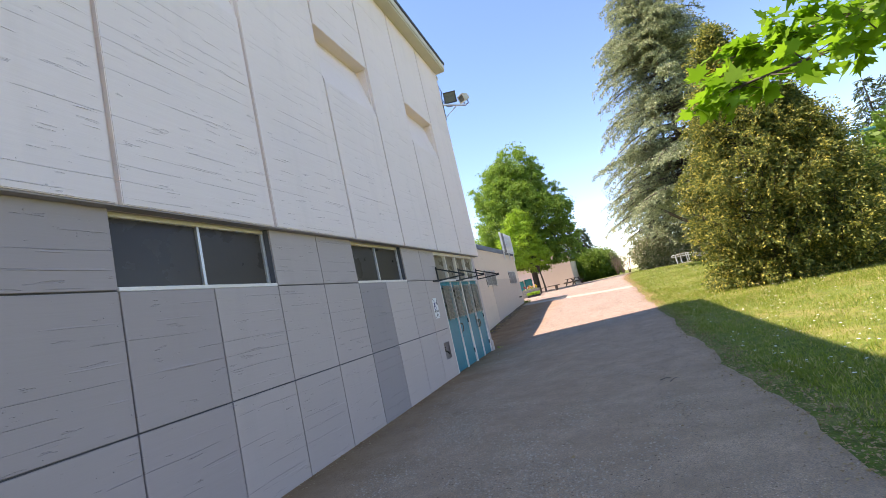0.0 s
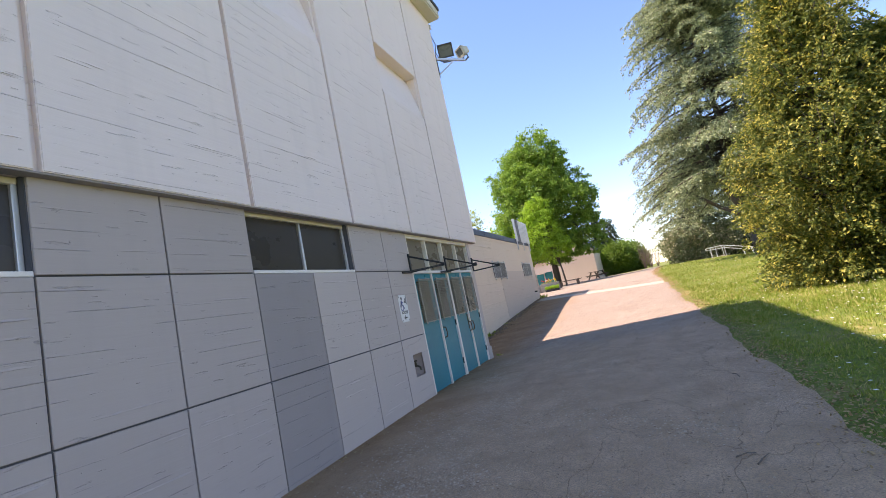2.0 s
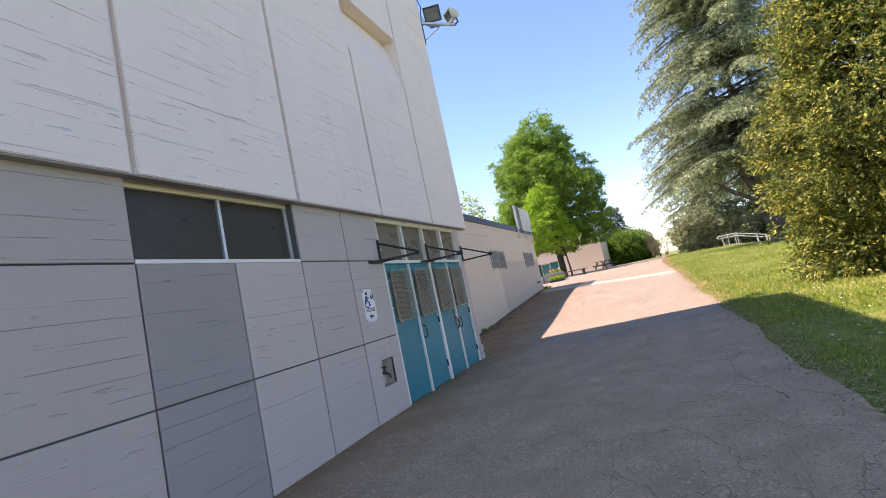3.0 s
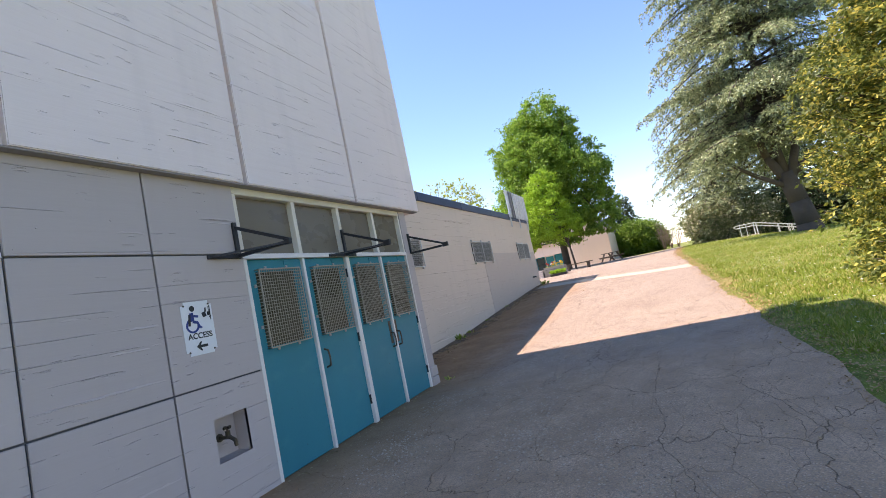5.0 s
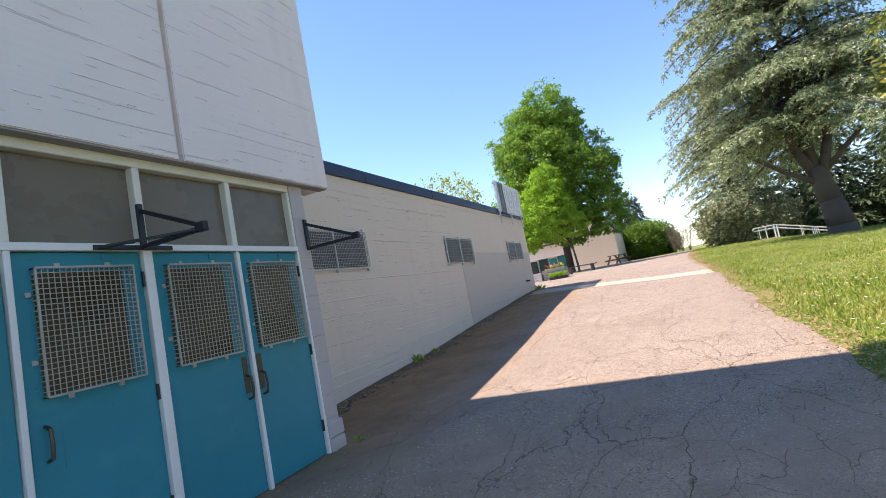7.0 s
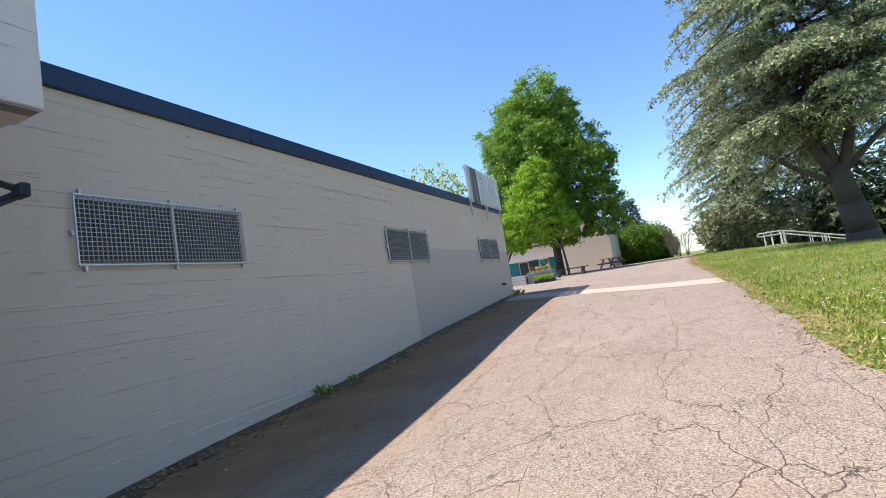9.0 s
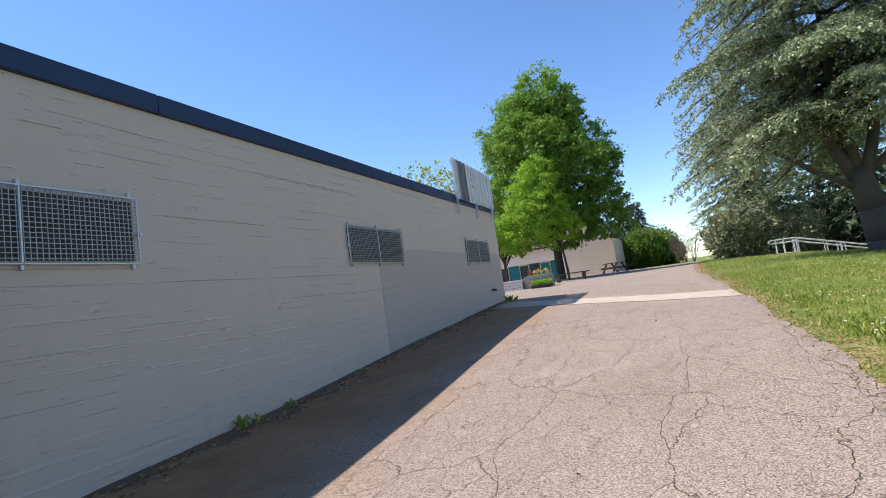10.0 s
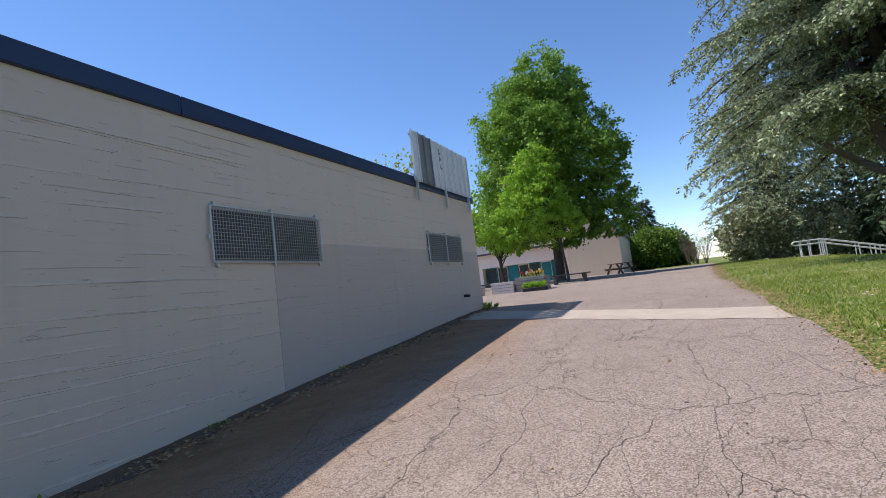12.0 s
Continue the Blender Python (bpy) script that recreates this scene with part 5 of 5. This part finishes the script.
# ---- far hall ----
FH = -3.2
fb = setting("wall_far_hall", (lambda b: (
    prism(b, [(-7.4, -1), (FH, -1), (FH, 4.3), (FH - 1.0, 5.9), (FH - 3.2, 7.9), (-7.4, 7.9)], 57.0, 74.0),
    prism(b, [(-22.0, -1), (-7.4, -1), (-7.4, 7.9), (-8.4, 8.4), (-22.0, 8.4)], 63.0, 74.0), b)[-1])(bmesh.new()), LOWWALL, "far white hall with sloping roofline behind trees", "building")
b = bmesh.new()
prism(b, [(FH - 3.2, 7.92), (FH - 1.0, 5.92), (FH + 0.1, 4.22), (FH + 0.1, 4.42), (FH - 0.95, 6.1), (FH - 3.2, 8.12), (-7.5, 8.12), (-7.5, 7.92)], 56.8, 74.2)
setting("roof_far_hall", b, DARKROOF, "dark roof edge of a far hall", "roof")
wing = setting("wall_far_wing", (lambda b: (
    box(b, -24, -7.42, 58.2, 63, 2.9, 4.1), box(b, -24, -7.42, 58.6, 63, -1, 0.95), box(b, -24, -15.6, 58.4, 63, 0.9, 3.0), box(b, -8.2, -7.42, 58.4, 63, 0.9, 3.0), box(b, -23, -8, 62.0, 63, 0.9, 3.0), b)[-1])(bmesh.new()), UPPER, "white far wing with deep eave over glazed doors", "building")
b = bmesh.new()
prism(b, [(-24.2, 4.1), (-7.3, 4.1), (-7.3, 4.22), (-24.2, 4.22)], 57.6, 63)
setting("roof_far_wing", b, DARKROOF, "dark flat roof of a far wing", "roof")
for k in range(7):
    x = -15.4 + k * 1.03
    d = setting("window_far_%d" % (k + 1), (lambda b: (box(b, x, x + 0.96, 59.2, 59.26, 0.95, 2.92), b)[-1])(bmesh.new()), PANE_FAR, "dark glazed door of a far wing", "window")
    for q in ((x, x + 0.06, 0.95, 2.92), (x + 0.90, x + 0.96, 0.95, 2.92), (x + 0.06, x + 0.90, 2.80, 2.92)):
        b = bmesh.new()
        box(b, q[0], q[1], 59.14, 59.20, q[2], q[3])
        part("window_frame", b, WHITE if k % 2 else TEAL, d)
    if k in (2, 5, 6):
        b = bmesh.new()
        box(b, x + 0.06, x + 0.90, 59.17, 59.20, 0.95, 2.80)
        part("door_panel", b, TEAL, d, "teal door panel")

# ---- planters, bench and picnic table by the far hall ----
WASHED = plain("whitewashed_timber", (0.52, 0.46, 0.43), 0.85, grain=18, amount=0.25, bump=0.003)


def planter(x0, x1, y0, y1, h, mat, label):
    z = min(g(x0, y0), g(x1, y0))
    e = thing("timber_planter", label, "planter", pose(x0, y0, z), "planters by the path")
    n, w, d = 4, x1 - x0, y1 - y0
    for i in range(n):
        za, zb = i * h / n - (0.05 if i == 0 else 0), (i + 1) * h / n - 0.012
        for q in ((0, w, 0, 0.09), (0, w, d - 0.09, d), (0, 0.09, 0.095, d - 0.095), (w - 0.09, w, 0.095, d - 0.095)):
            b = bmesh.new()
            box(b, *q, za, zb, 0.008)
            part("sleeper", b, mat, e)
    b = bmesh.new()
    box(b, 0.09, w - 0.09, 0.09, d - 0.09, 0, h * 0.86)
    part("soil", b, SOIL, e)
    return e


planter(-7.05, -6.05, 36.0, 37.0, 0.50, WASHED, "low whitewashed timber planter box on asphalt")
planter(-5.98, -4.72, 36.1, 37.1, 0.62, TIMBER, "grey weathered timber planter with tulips")
RED, YEL, PALE = (plain(n, c, 0.5, grain=30) for n, c in (("red_petals", (0.55, 0.05, 0.02)), ("yellow_petals", (0.75, 0.50, 0.02)), ("pale_petals", (0.75, 0.72, 0.66))))
rgn = np.random.default_rng(90)


def flower(x, y, z, mat, h=0.22):
    e = thing("tulip", "tulip in bloom in a timber planter", "flower", pose(x, y, z), "planter flowers")
    b = bmesh.new()
    rod(b, (0, 0, 0), (0.01, 0, h), 0.006, 5)
    part("stem", b, GRASS, e)
    b = bmesh.new()
    for k in range(6):
        a = k * math.pi / 3
        vs = [b.verts.new((0.05 * f * math.cos(a + s) + 0.01, 0.05 * f * math.sin(a + s), h + zz)) for f, s, zz in ((0.2, 0, -0.01), (1, -0.5, 0.045), (0.75, 0, 0.11), (1, 0.5, 0.045))]
        b.faces.new(vs)
    part("petals", b, mat, e)
    b = bmesh.new()
    for k in range(3):
        a = k * 2.1 + x
        vs = [b.verts.new(v) for v in ((0, 0, 0), (0.06 * math.cos(a) + 0.02, 0.06 * math.sin(a), 0.08), (0.11 * math.cos(a), 0.11 * math.sin(a), 0.17), (0.06 * math.cos(a) - 0.02, 0.06 * math.sin(a), 0.08))]
        b.faces.new(vs)
    part("leaves", b, GRASS, e)


zt = min(g(-5.98, 36.1), g(-4.72, 36.1)) + 0.53
for k in range(22):
    x = -5.8 + 0.95 * rgn.uniform()
    flower(x, 36.3 + 0.4 * rgn.uniform(), zt, (RED if x < -5.45 else YEL) if k % 4 else PALE, rgn.uniform(0.16, 0.3))
tz = g(-5.1, 35.7)
tr = thing("plant_tray", "low black tray of bright green plants on asphalt", "planter", pose(-5.55, 35.55, tz))
b = bmesh.new()
box(b, 0, 0.95, 0, 0.4, -0.02, 0.16, 0.02)
part("tray", b, RUBBER, tr)
p = np.stack([rgn.uniform(0.03, 0.92, 900), rgn.uniform(0.03, 0.37, 900), rgn.uniform(0.14, 0.32, 900)], 1)
part("plants", leaf_mesh(p, random_basis(rgn, 900, np.tile((0, 0, 0.8), (900, 1)), 0.5), rgn.uniform(0.06, 0.12, 900), LEAF6, LIME), LIME, tr)
b = bmesh.new()
bmesh.ops.create_cone(b, cap_ends=True, segments=14, radius1=0.15, radius2=0.20, depth=0.36)
b.transform(Matrix.Translation((-7.5, 35.9, g(-7.5, 35.9) + 0.18)))
thing("flower_pot", "small pale concrete flower pot beside a planter", "pot", mesh=mesh_of(b, CONCRETE))


def bench(a, bnd):
    a, bnd = Vector(a), Vector(bnd)
    d = (bnd - a).normalized()
    e = thing("plank_bench", "low dark timber plank bench under trees", "bench", pose(*a))
    ln = (bnd - a).length
    ang = math.degrees(math.atan2(d.y, d.x))
    e.matrix_basis = pose(a.x, a.y, a.z, 0, 0, ang)
    for i in range(2):
        b = bmesh.new()
        box(b, 0, ln, i * 0.17, i * 0.17 + 0.15, 0.40, 0.46, 0.006)
        part("plank", b, DARKWOOD, e)
    for x in (0.3, ln - 0.3):
        b = bmesh.new()
        box(b, x - 0.06, x + 0.06, 0.03, 0.29, -0.1, 0.40, 0.008)
        part("leg", b, DARKWOOD, e)


bench((-5.2, 39.6, g(-5.2, 39.6)), (-3.5, 41.0, g(-3.5, 41.0) ))
bench((-8.6, 37.6, g(-8.6, 37.6)), (-7.3, 37.8, g(-7.3, 37.8)))


def picnic(x, y, turn):
    e = thing("picnic_table", "dark weathered timber picnic table with benches", "picnic table", pose(x, y, g(x, y), 0, 0, turn))
    for i in range(5):
        b = bmesh.new()
        box(b, -0.9, 0.9, -0.38 + i * 0.155, -0.38 + i * 0.155 + 0.14, 0.71, 0.755, 0.006)
        part("top_plank", b, DARKWOOD, e)
    for s in (-1, 1):
        for i in range(2):
            b = bmesh.new()
            ya = s * 0.62 + (i - 1) * 0.15
            box(b, -0.9, 0.9, ya, ya + 0.14, 0.40, 0.445, 0.006)
            part("seat_plank", b, DARKWOOD, e)
        for t in (-1, 1):
            b = bmesh.new()
            bar(b, (s * 0.62, t * 0.68, -0.08), (s * 0.62, t * 0.22, 0.71), 0.05, 0.14, (0, 1, 0.6))
            part("leg", b, DARKWOOD, e)
        b = bmesh.new()
        box(b, s * 0.66 - 0.025, s * 0.66 + 0.025, -0.76, 0.76, 0.31, 0.40, 0.004)
        part("cross_beam", b, DARKWOOD, e)


picnic(-3.0, 51.5, 60)

# ---- concrete ramp with rails ----
RAIL = plain("pale_galvanised_rail", (0.62, 0.63, 0.62), 0.45, 0.3, amount=0.12)
A, Bq = Vector((6.4, 47.6, 0)), Vector((11.2, 46.8, 0))
A.z, Bq.z = g(A.x, A.y) + 0.02, g(A.x, A.y) - 1.15
rp = thing("ramp_railing", "pale metal handrail along a concrete ramp on the lawn", "railing", pose(*A))
d = Bq - A
n = Vector((d.y, -d.x, 0)).normalized() * -1.3
flat_end = d * 0.22
flat_end.z = 0
b = bmesh.new()
path = [Vector((-0.1, 0, 0)), flat_end, d]
for p0, p1 in zip(path, path[1:]):
    q = [p0, p1, p1 + n, p0 + n]
    tp_ = [b.verts.new(v) for v in q]
    bt_ = [b.verts.new((v.x, v.y, min(g(A.x + v.x, A.y + v.y) - A.z, v.z) - 0.3)) for v in q]
    b.faces.new(tp_)
    b.faces.new(bt_[::-1])
    for i in range(4):
        b.faces.new((tp_[i], bt_[i], bt_[(i + 1) % 4], tp_[(i + 1) % 4]))
tagged(setting("pavement_ramp", b, CONCRETE, "grey concrete ramp rising from the lawn", "ramp")).matrix_basis = pose(*A)
for off, nm in ((Vector((0, 0, 0)), "near"), (n, "far")):
    for hgt in (0.84, 0.64):
        b = bmesh.new()
        up = Vector((0, 0, hgt))
        tube_path(b, [off + up + Vector((-0.15, 0, 0)), off + flat_end + up, off + d + up], 0.028, 8)
        if hgt > 0.8:
            tube_path(b, [off + up + Vector((-0.15, 0, 0)), off + Vector((-0.28, 0, 0.74)), off + Vector((-0.15, 0, 0.64))], 0.028, 8)
        part("rail", b, RAIL, rp)
    for f in (0.02, 0.10, 0.20, 0.235, 0.5, 0.62, 0.66, 0.97):
        pt = off + (flat_end * (f / 0.22) if f <= 0.22 else flat_end.lerp(d, (f - 0.22) / 0.78))
        b = bmesh.new()
        rod(b, pt + Vector((0, 0, -0.05)), pt + Vector((0, 0, 0.84)), 0.026, 8)
        part("post", b, RAIL, rp)


# ---- parked cars far off ----
def car(x, y, turn, paint, label):
    e = thing("parked_car", label, "car", pose(x, y, g(x, y), 0, 0, turn), "parked cars")
    b = bmesh.new()
    prism(b, [(-2.1, 0.32), (2.1, 0.32), (2.15, 0.62), (2.0, 0.82), (1.05, 0.93), (-1.9, 0.95), (-2.12, 0.75)], -0.85, 0.85)
    bmesh.ops.bevel(b, geom=b.edges[:], offset=0.05, segments=2, affect="EDGES")
    part("body", b, paint, e)
    b = bmesh.new()
    prism(b, [(-1.75, 0.93), (1.05, 0.93), (0.35, 1.38), (-1.2, 1.42)], -0.74, 0.74)
    part("glass", b, PANE_FAR, e)
    b = bmesh.new()
    prism(b, [(-1.25, 1.40), (0.35, 1.37), (0.30, 1.45), (-1.15, 1.47)], -0.72, 0.72)
    part("roof", b, paint, e)
    for sx in (-1.3, 1.3):
        for sy in (-0.80, 0.80):
            b = bmesh.new()
            rod(b, (sx, sy - 0.1, 0.31), (sx, sy + 0.1, 0.31), 0.31, 16)
            w = part("wheel", b, RUBBER, e)
            b = bmesh.new()
            rod(b, (sx, sy - 0.105, 0.31), (sx, sy + 0.105, 0.31), 0.18, 10)
            part("rim", b, ALU, w)


CARW = plain("white_car_paint", (0.75, 0.75, 0.75), 0.25, amount=0.03, bump=0.0)
CARD = plain("dark_car_paint", (0.05, 0.06, 0.08), 0.25, amount=0.03, bump=0.0)
car(13.3, 61.0, 12, CARW, "white parked car beyond the lawn")
car(17.9, 59.5, 12, CARD, "dark parked car beyond the lawn")
car(22.8, 57.5, 12, CARW, "white parked car beyond the lawn")

# ---- street lamp ----
LAMPTEAL = plain("teal_lamp_paint", (0.02, 0.17, 0.17), 0.4)
sl = thing("street_lamp", "teal painted curved street lamp beyond the bushes", "street lamp", pose(13.6, 30.5, g(13.6, 30.5)))
b = bmesh.new()
tube_path(b, [(0, 0, -0.3), (0, 0, 3.6), (-0.03, 0, 4.6), (0.15, 0, 5.2), (0.6, 0, 5.45), (1.2, 0, 5.4)], 0.07, 8)
part("pole", b, LAMPTEAL, sl)
b = bmesh.new()
box(b, 1.1, 1.6, -0.13, 0.13, 5.30, 5.45, 0.04)
part("lamp_head", b, LAMPTEAL, sl)

# ---- grass, litter, gravel ----
rng = np.random.default_rng(100)


def edge_np(y):
    w = 0.045 * np.sin(y * 1.7) + 0.022 * np.sin(y * 4.3 + 1) + 0.015 * np.sin(y * 9.1)
    return 1.30 + w + 0.036 * np.maximum(0, y - 33) ** 1.25


def blades(n, ya, yb, wide, h0, h1, w, dens):
    y = ya + (yb - ya) * rng.uniform(size=n) ** dens
    x = edge_np(y) - 0.05 + wide * rng.uniform(size=n) ** 1.35
    patch = np.sin(x * 1.3 + 2 * np.sin(y * 0.7)) * np.sin(y * 1.1 + x) * 0.5 + 0.5
    thin = np.clip((x - edge_np(y)) / 0.42, 0.10, 1)
    keep = rng.uniform(size=n) < thin
    x, y, patch, thin = x[keep], y[keep], patch[keep], thin[keep]
    m = len(x)
    tuft = np.sin(x * 9.1 + 3 * np.sin(y * 5.3)) * np.sin(y * 8.3 + 2 * np.sin(x * 6.7)) * 0.5 + 0.5
    hh = rng.uniform(h0, h1, m) * (0.45 + 0.45 * patch + 0.5 * tuft) * (0.5 + 0.5 * thin)
    p = np.stack([x, y, gz(x, y) - 0.01], 1)
    up = np.stack([0.55 * rng.normal(size=m), 0.55 * rng.normal(size=m), np.ones(m)], 1)
    up = unit(up)
    side = unit(np.cross(up, rng.normal(size=(m, 3))))
    nr = np.cross(side, up)
    return p, np.stack([side, up, nr], 1), hh, w


BLADE = [(-0.07, 0, 0), (0.07, 0, 0), (0.035, 0.6, 0.10), (0.0, 1.0, 0.28)]
for q in ((122000, 1.2, 14, 7, 0.03, 0.085, 1, 1.0), (105000, 12, 30, 9, 0.035, 0.09, 1, 1.1), (60000, 26, 52, 13, 0.04, 0.09, 1, 1.0)):
    p, bs, hh, _ = blades(*q)
    thing("grass", "short green lawn grass beside the path", "grass", kind="stuff", mesh=leaf_mesh(p, bs, hh, [(a * (1.3 if q[1] < 12 else 2.0), b_, c) for a, b_, c in BLADE], GRASS))

DAISY = plain("daisy_petals", (0.8, 0.8, 0.76), 0.6)
n = 4200
y = rng.uniform(5, 46, n)
x = edge_np(y) + 0.3 + 9 * rng.uniform(size=n)
hp = np.stack([x, y, gz(x, y) + 0.07 + 0.03 * rng.uniform(size=n)], 1)
HEX = [(math.cos(a), math.sin(a), 0) for a in np.arange(6) * math.pi / 3]
fb_ = np.tile(np.eye(3), (n, 1, 1))
thing("daisies", "scattered small white daisies in the lawn", "flowers", kind="stuff", mesh=leaf_mesh(hp, fb_, rng.uniform(0.008, 0.022, n), HEX, DAISY))


def litter(name, label, x, y, lift, s0, s1, material):
    n = len(x)
    p = np.stack([x, y, gz(x, y) + lift + 0.006 * rng.uniform(size=n)], 1)
    ax = unit(np.stack([rng.normal(size=n), rng.normal(size=n), 0.22 * rng.normal(size=n)], 1))
    nr = unit(np.array([0, 0, 1.0]) + 0.3 * rng.normal(size=(n, 3)))
    nr = unit(nr - ax * (nr * ax).sum(1, keepdims=True))
    thing(name, label, "leaf litter", kind="stuff", mesh=leaf_mesh(p, np.stack([np.cross(ax, nr), ax, nr], 1), rng.uniform(s0, s1, n), LEAF6, material))


y = rng.uniform(1.0, 46, 14000)
litter("edge_litter", "dry brown leaf litter along the grass edge", edge_np(y) + rng.normal(0.10, 0.13, 14000), y, 0.026, 0.012, 0.034, LITTER)
y = rng.uniform(13.6, 28.6, 2600)
litter("wall_litter", "dead leaves and grit along the wall foot", -4.68 + np.abs(rng.normal(0, 0.24, 2600)), y, 0.03, 0.014, 0.065, LITTER)
y = rng.uniform(2, 13.4, 500)
litter("hall_litter", "leaf scraps along the hall wall foot", -3.33 + np.abs(rng.normal(0, 0.10, 500)), y, 0.022, 0.012, 0.04, LITTER)
y = rng.uniform(2, 30, 150)
litter("stray_leaves", "stray dry leaves on the asphalt", rng.uniform(-4.2, 1.2, 150), y, 0.024, 0.015, 0.045, LITTER)

# loose gravel where the surface has ravelled
GRAVEL = leafy("loose_gravel", (0.24, 0.165, 0.11), (0.62, 0.49, 0.37), None, 0.0, 0.85)
NG = 18000
cx = rng.uniform(-2.6, 0.6, 60)
cy = rng.uniform(1.5, 14.5, 60)
k = rng.integers(0, 60, NG)
x, y = np.clip(cx[k] + rng.normal(0, 0.2, NG), -3.2, 1.2), cy[k] + rng.normal(0, 0.3, NG)
c = np.stack([x, y, gz(x, y) + 0.0205], 1)
OCT = np.array([(1, 0, 0), (0, 1, 0), (-1, 0, 0), (0, -1, 0), (0, 0, 0.7)], float)
s = rng.uniform(0.004, 0.0135, NG)
rot = rng.uniform(0, 6.28, NG)
R = np.stack([np.stack([np.cos(rot), np.sin(rot), 0 * rot], 1), np.stack([-np.sin(rot), np.cos(rot), 0 * rot], 1), np.tile((0, 0, 1.0), (NG, 1))], 1)
v = (c[:, None] + s[:, None, None] * np.einsum("kj,njc->nkc", OCT, R)).reshape(-1, 3)
base = (np.arange(NG) * 5)[:, None]
f = np.concatenate([base + np.array(t) for t in ((0, 1, 4), (1, 2, 4), (2, 3, 4), (3, 0, 4))])
me = bpy.data.meshes.new("gravel")
me.from_pydata(v.tolist(), [], f.tolist())
me.materials.append(GRAVEL)
thing("gravel", "loose grey gravel on ravelled asphalt", "gravel", kind="stuff", mesh=me)


# sticks
for k, (x, y, a, ln) in enumerate(((1.15, 2.75, 35, 0.22), (0.55, 6.2, 60, 0.18), (0.45, 6.35, 20, 0.14), (-4.35, 18.9, 70, 0.45), (-4.4, 19.6, 20, 0.3), (0.9, 8.6, 100, 0.2))):
    b = bmesh.new()
    z = g(x, y) + 0.028
    dx, dy = math.cos(radians(a)), math.sin(radians(a))
    limb(b, [(x, y, z), (x + dx * ln * 0.5 + 0.01, y + dy * ln * 0.5, z + 0.012), (x + dx * ln, y + dy * ln, z)], 0.006, 0.003, 5)
    thing("stick", "thin dry brown stick on the ground", "stick", group="sticks on the ground", mesh=mesh_of(b, TWIG))


# weeds at the wall foot
def weed(x, y, seed, big=1.0):
    r = np.random.default_rng(seed)
    n = 16
    a = r.uniform(0, 6.28, n)
    up = np.stack([np.cos(a), np.sin(a), r.uniform(0.5, 1.4, n)], 1)
    p = np.tile((0, 0, 0.0), (n, 1)) + r.normal(size=(n, 3)) * np.array([0.03, 0.05, 0])
    thing("weed", "green weed growing at the wall foot", "weed", pose(x, y, g(x, y) + 0.02), "weeds at the wall foot", "stuff", mesh=leaf_mesh(p, random_basis(r, n, up * 1.2, 0.25), r.uniform(0.10, 0.2, n) * big, SPRAY, GRASS))


for k, (x, y, s_) in enumerate(((-4.62, 17.65, 1.1), (-4.63, 17.85, 0.9), (-4.6, 18.45, 0.7), (-4.6, 28.55, 1.3), (-4.45, 28.75, 1.1), (-4.7, 28.8, 1.2), (-4.64, 22.3, 0.5), (-3.2, 13.62, 0.5), (-4.63, 20.1, 0.5))):
    weed(x, y, 200 + k, s_)
# bare bush beyond the bend
rb = random.Random(7)
for x0, y0 in ((1.9, 67), (2.7, 69), (3.4, 68)):
    e = thing("bare_bush", "bare twiggy brown bush beyond the path", "shrub", pose(x0, y0, g(x0, y0)))
    for k in range(34):
        b = bmesh.new()
        a, t = rb.uniform(0, 6.28), rb.uniform(0.1, 0.5)
        h = rb.uniform(1.6, 3.4)
        limb(b, [(0, 0, -0.1), (t * 0.6 * math.cos(a) * h, t * 0.6 * math.sin(a) * h, h * 0.5), (t * 1.0 * math.cos(a + 0.3) * h, t * 1.0 * math.sin(a + 0.3) * h, h)], 0.014, 0.005, 4)
        for q in (0.45, 0.6, 0.75, 0.9):
            w_ = a + rb.uniform(-1.5, 1.5)
            limb(b, [(t * 1.05 * q * math.cos(a + 0.15) * h, t * 1.05 * q * math.sin(a + 0.15) * h, h * q), (t * 1.05 * q * math.cos(a) * h + 0.4 * math.cos(w_), t * 1.05 * q * math.sin(a) * h + 0.4 * math.sin(w_), h * q + 0.4)], 0.008, 0.004, 4)
        part("stem", b, TWIG, e)
# soil washed up along the wall foot
bm = bmesh.new()
rows = []
for i in range(121):
    y = 13.6 + i * 0.125
    w = 0.26 + 0.10 * math.sin(i * 0.21) + 0.08 * math.sin(i * 0.9) + 0.06 * math.sin(i * 2.7) + 0.05 * math.sin(i * 5.3)
    rows.append([bm.verts.new((x, y, g(x, y) + 0.024 + zz)) for x, zz in ((-4.72, 0.03), (-4.7 + w * 0.4, 0.012), (-4.7 + w, -0.002))])
for r_, s_ in zip(rows, rows[1:]):
    for j in range(2):
        bm.faces.new((r_[j], r_[j + 1], s_[j + 1], s_[j]))
DIRT = plain("silty_dirt", (0.15, 0.095, 0.055), 0.95, grain=26, amount=0.35, bump=0.006)
setting("ground_dirt", bm, DIRT, "dark silty dirt along the wall foot", "dirt", True)
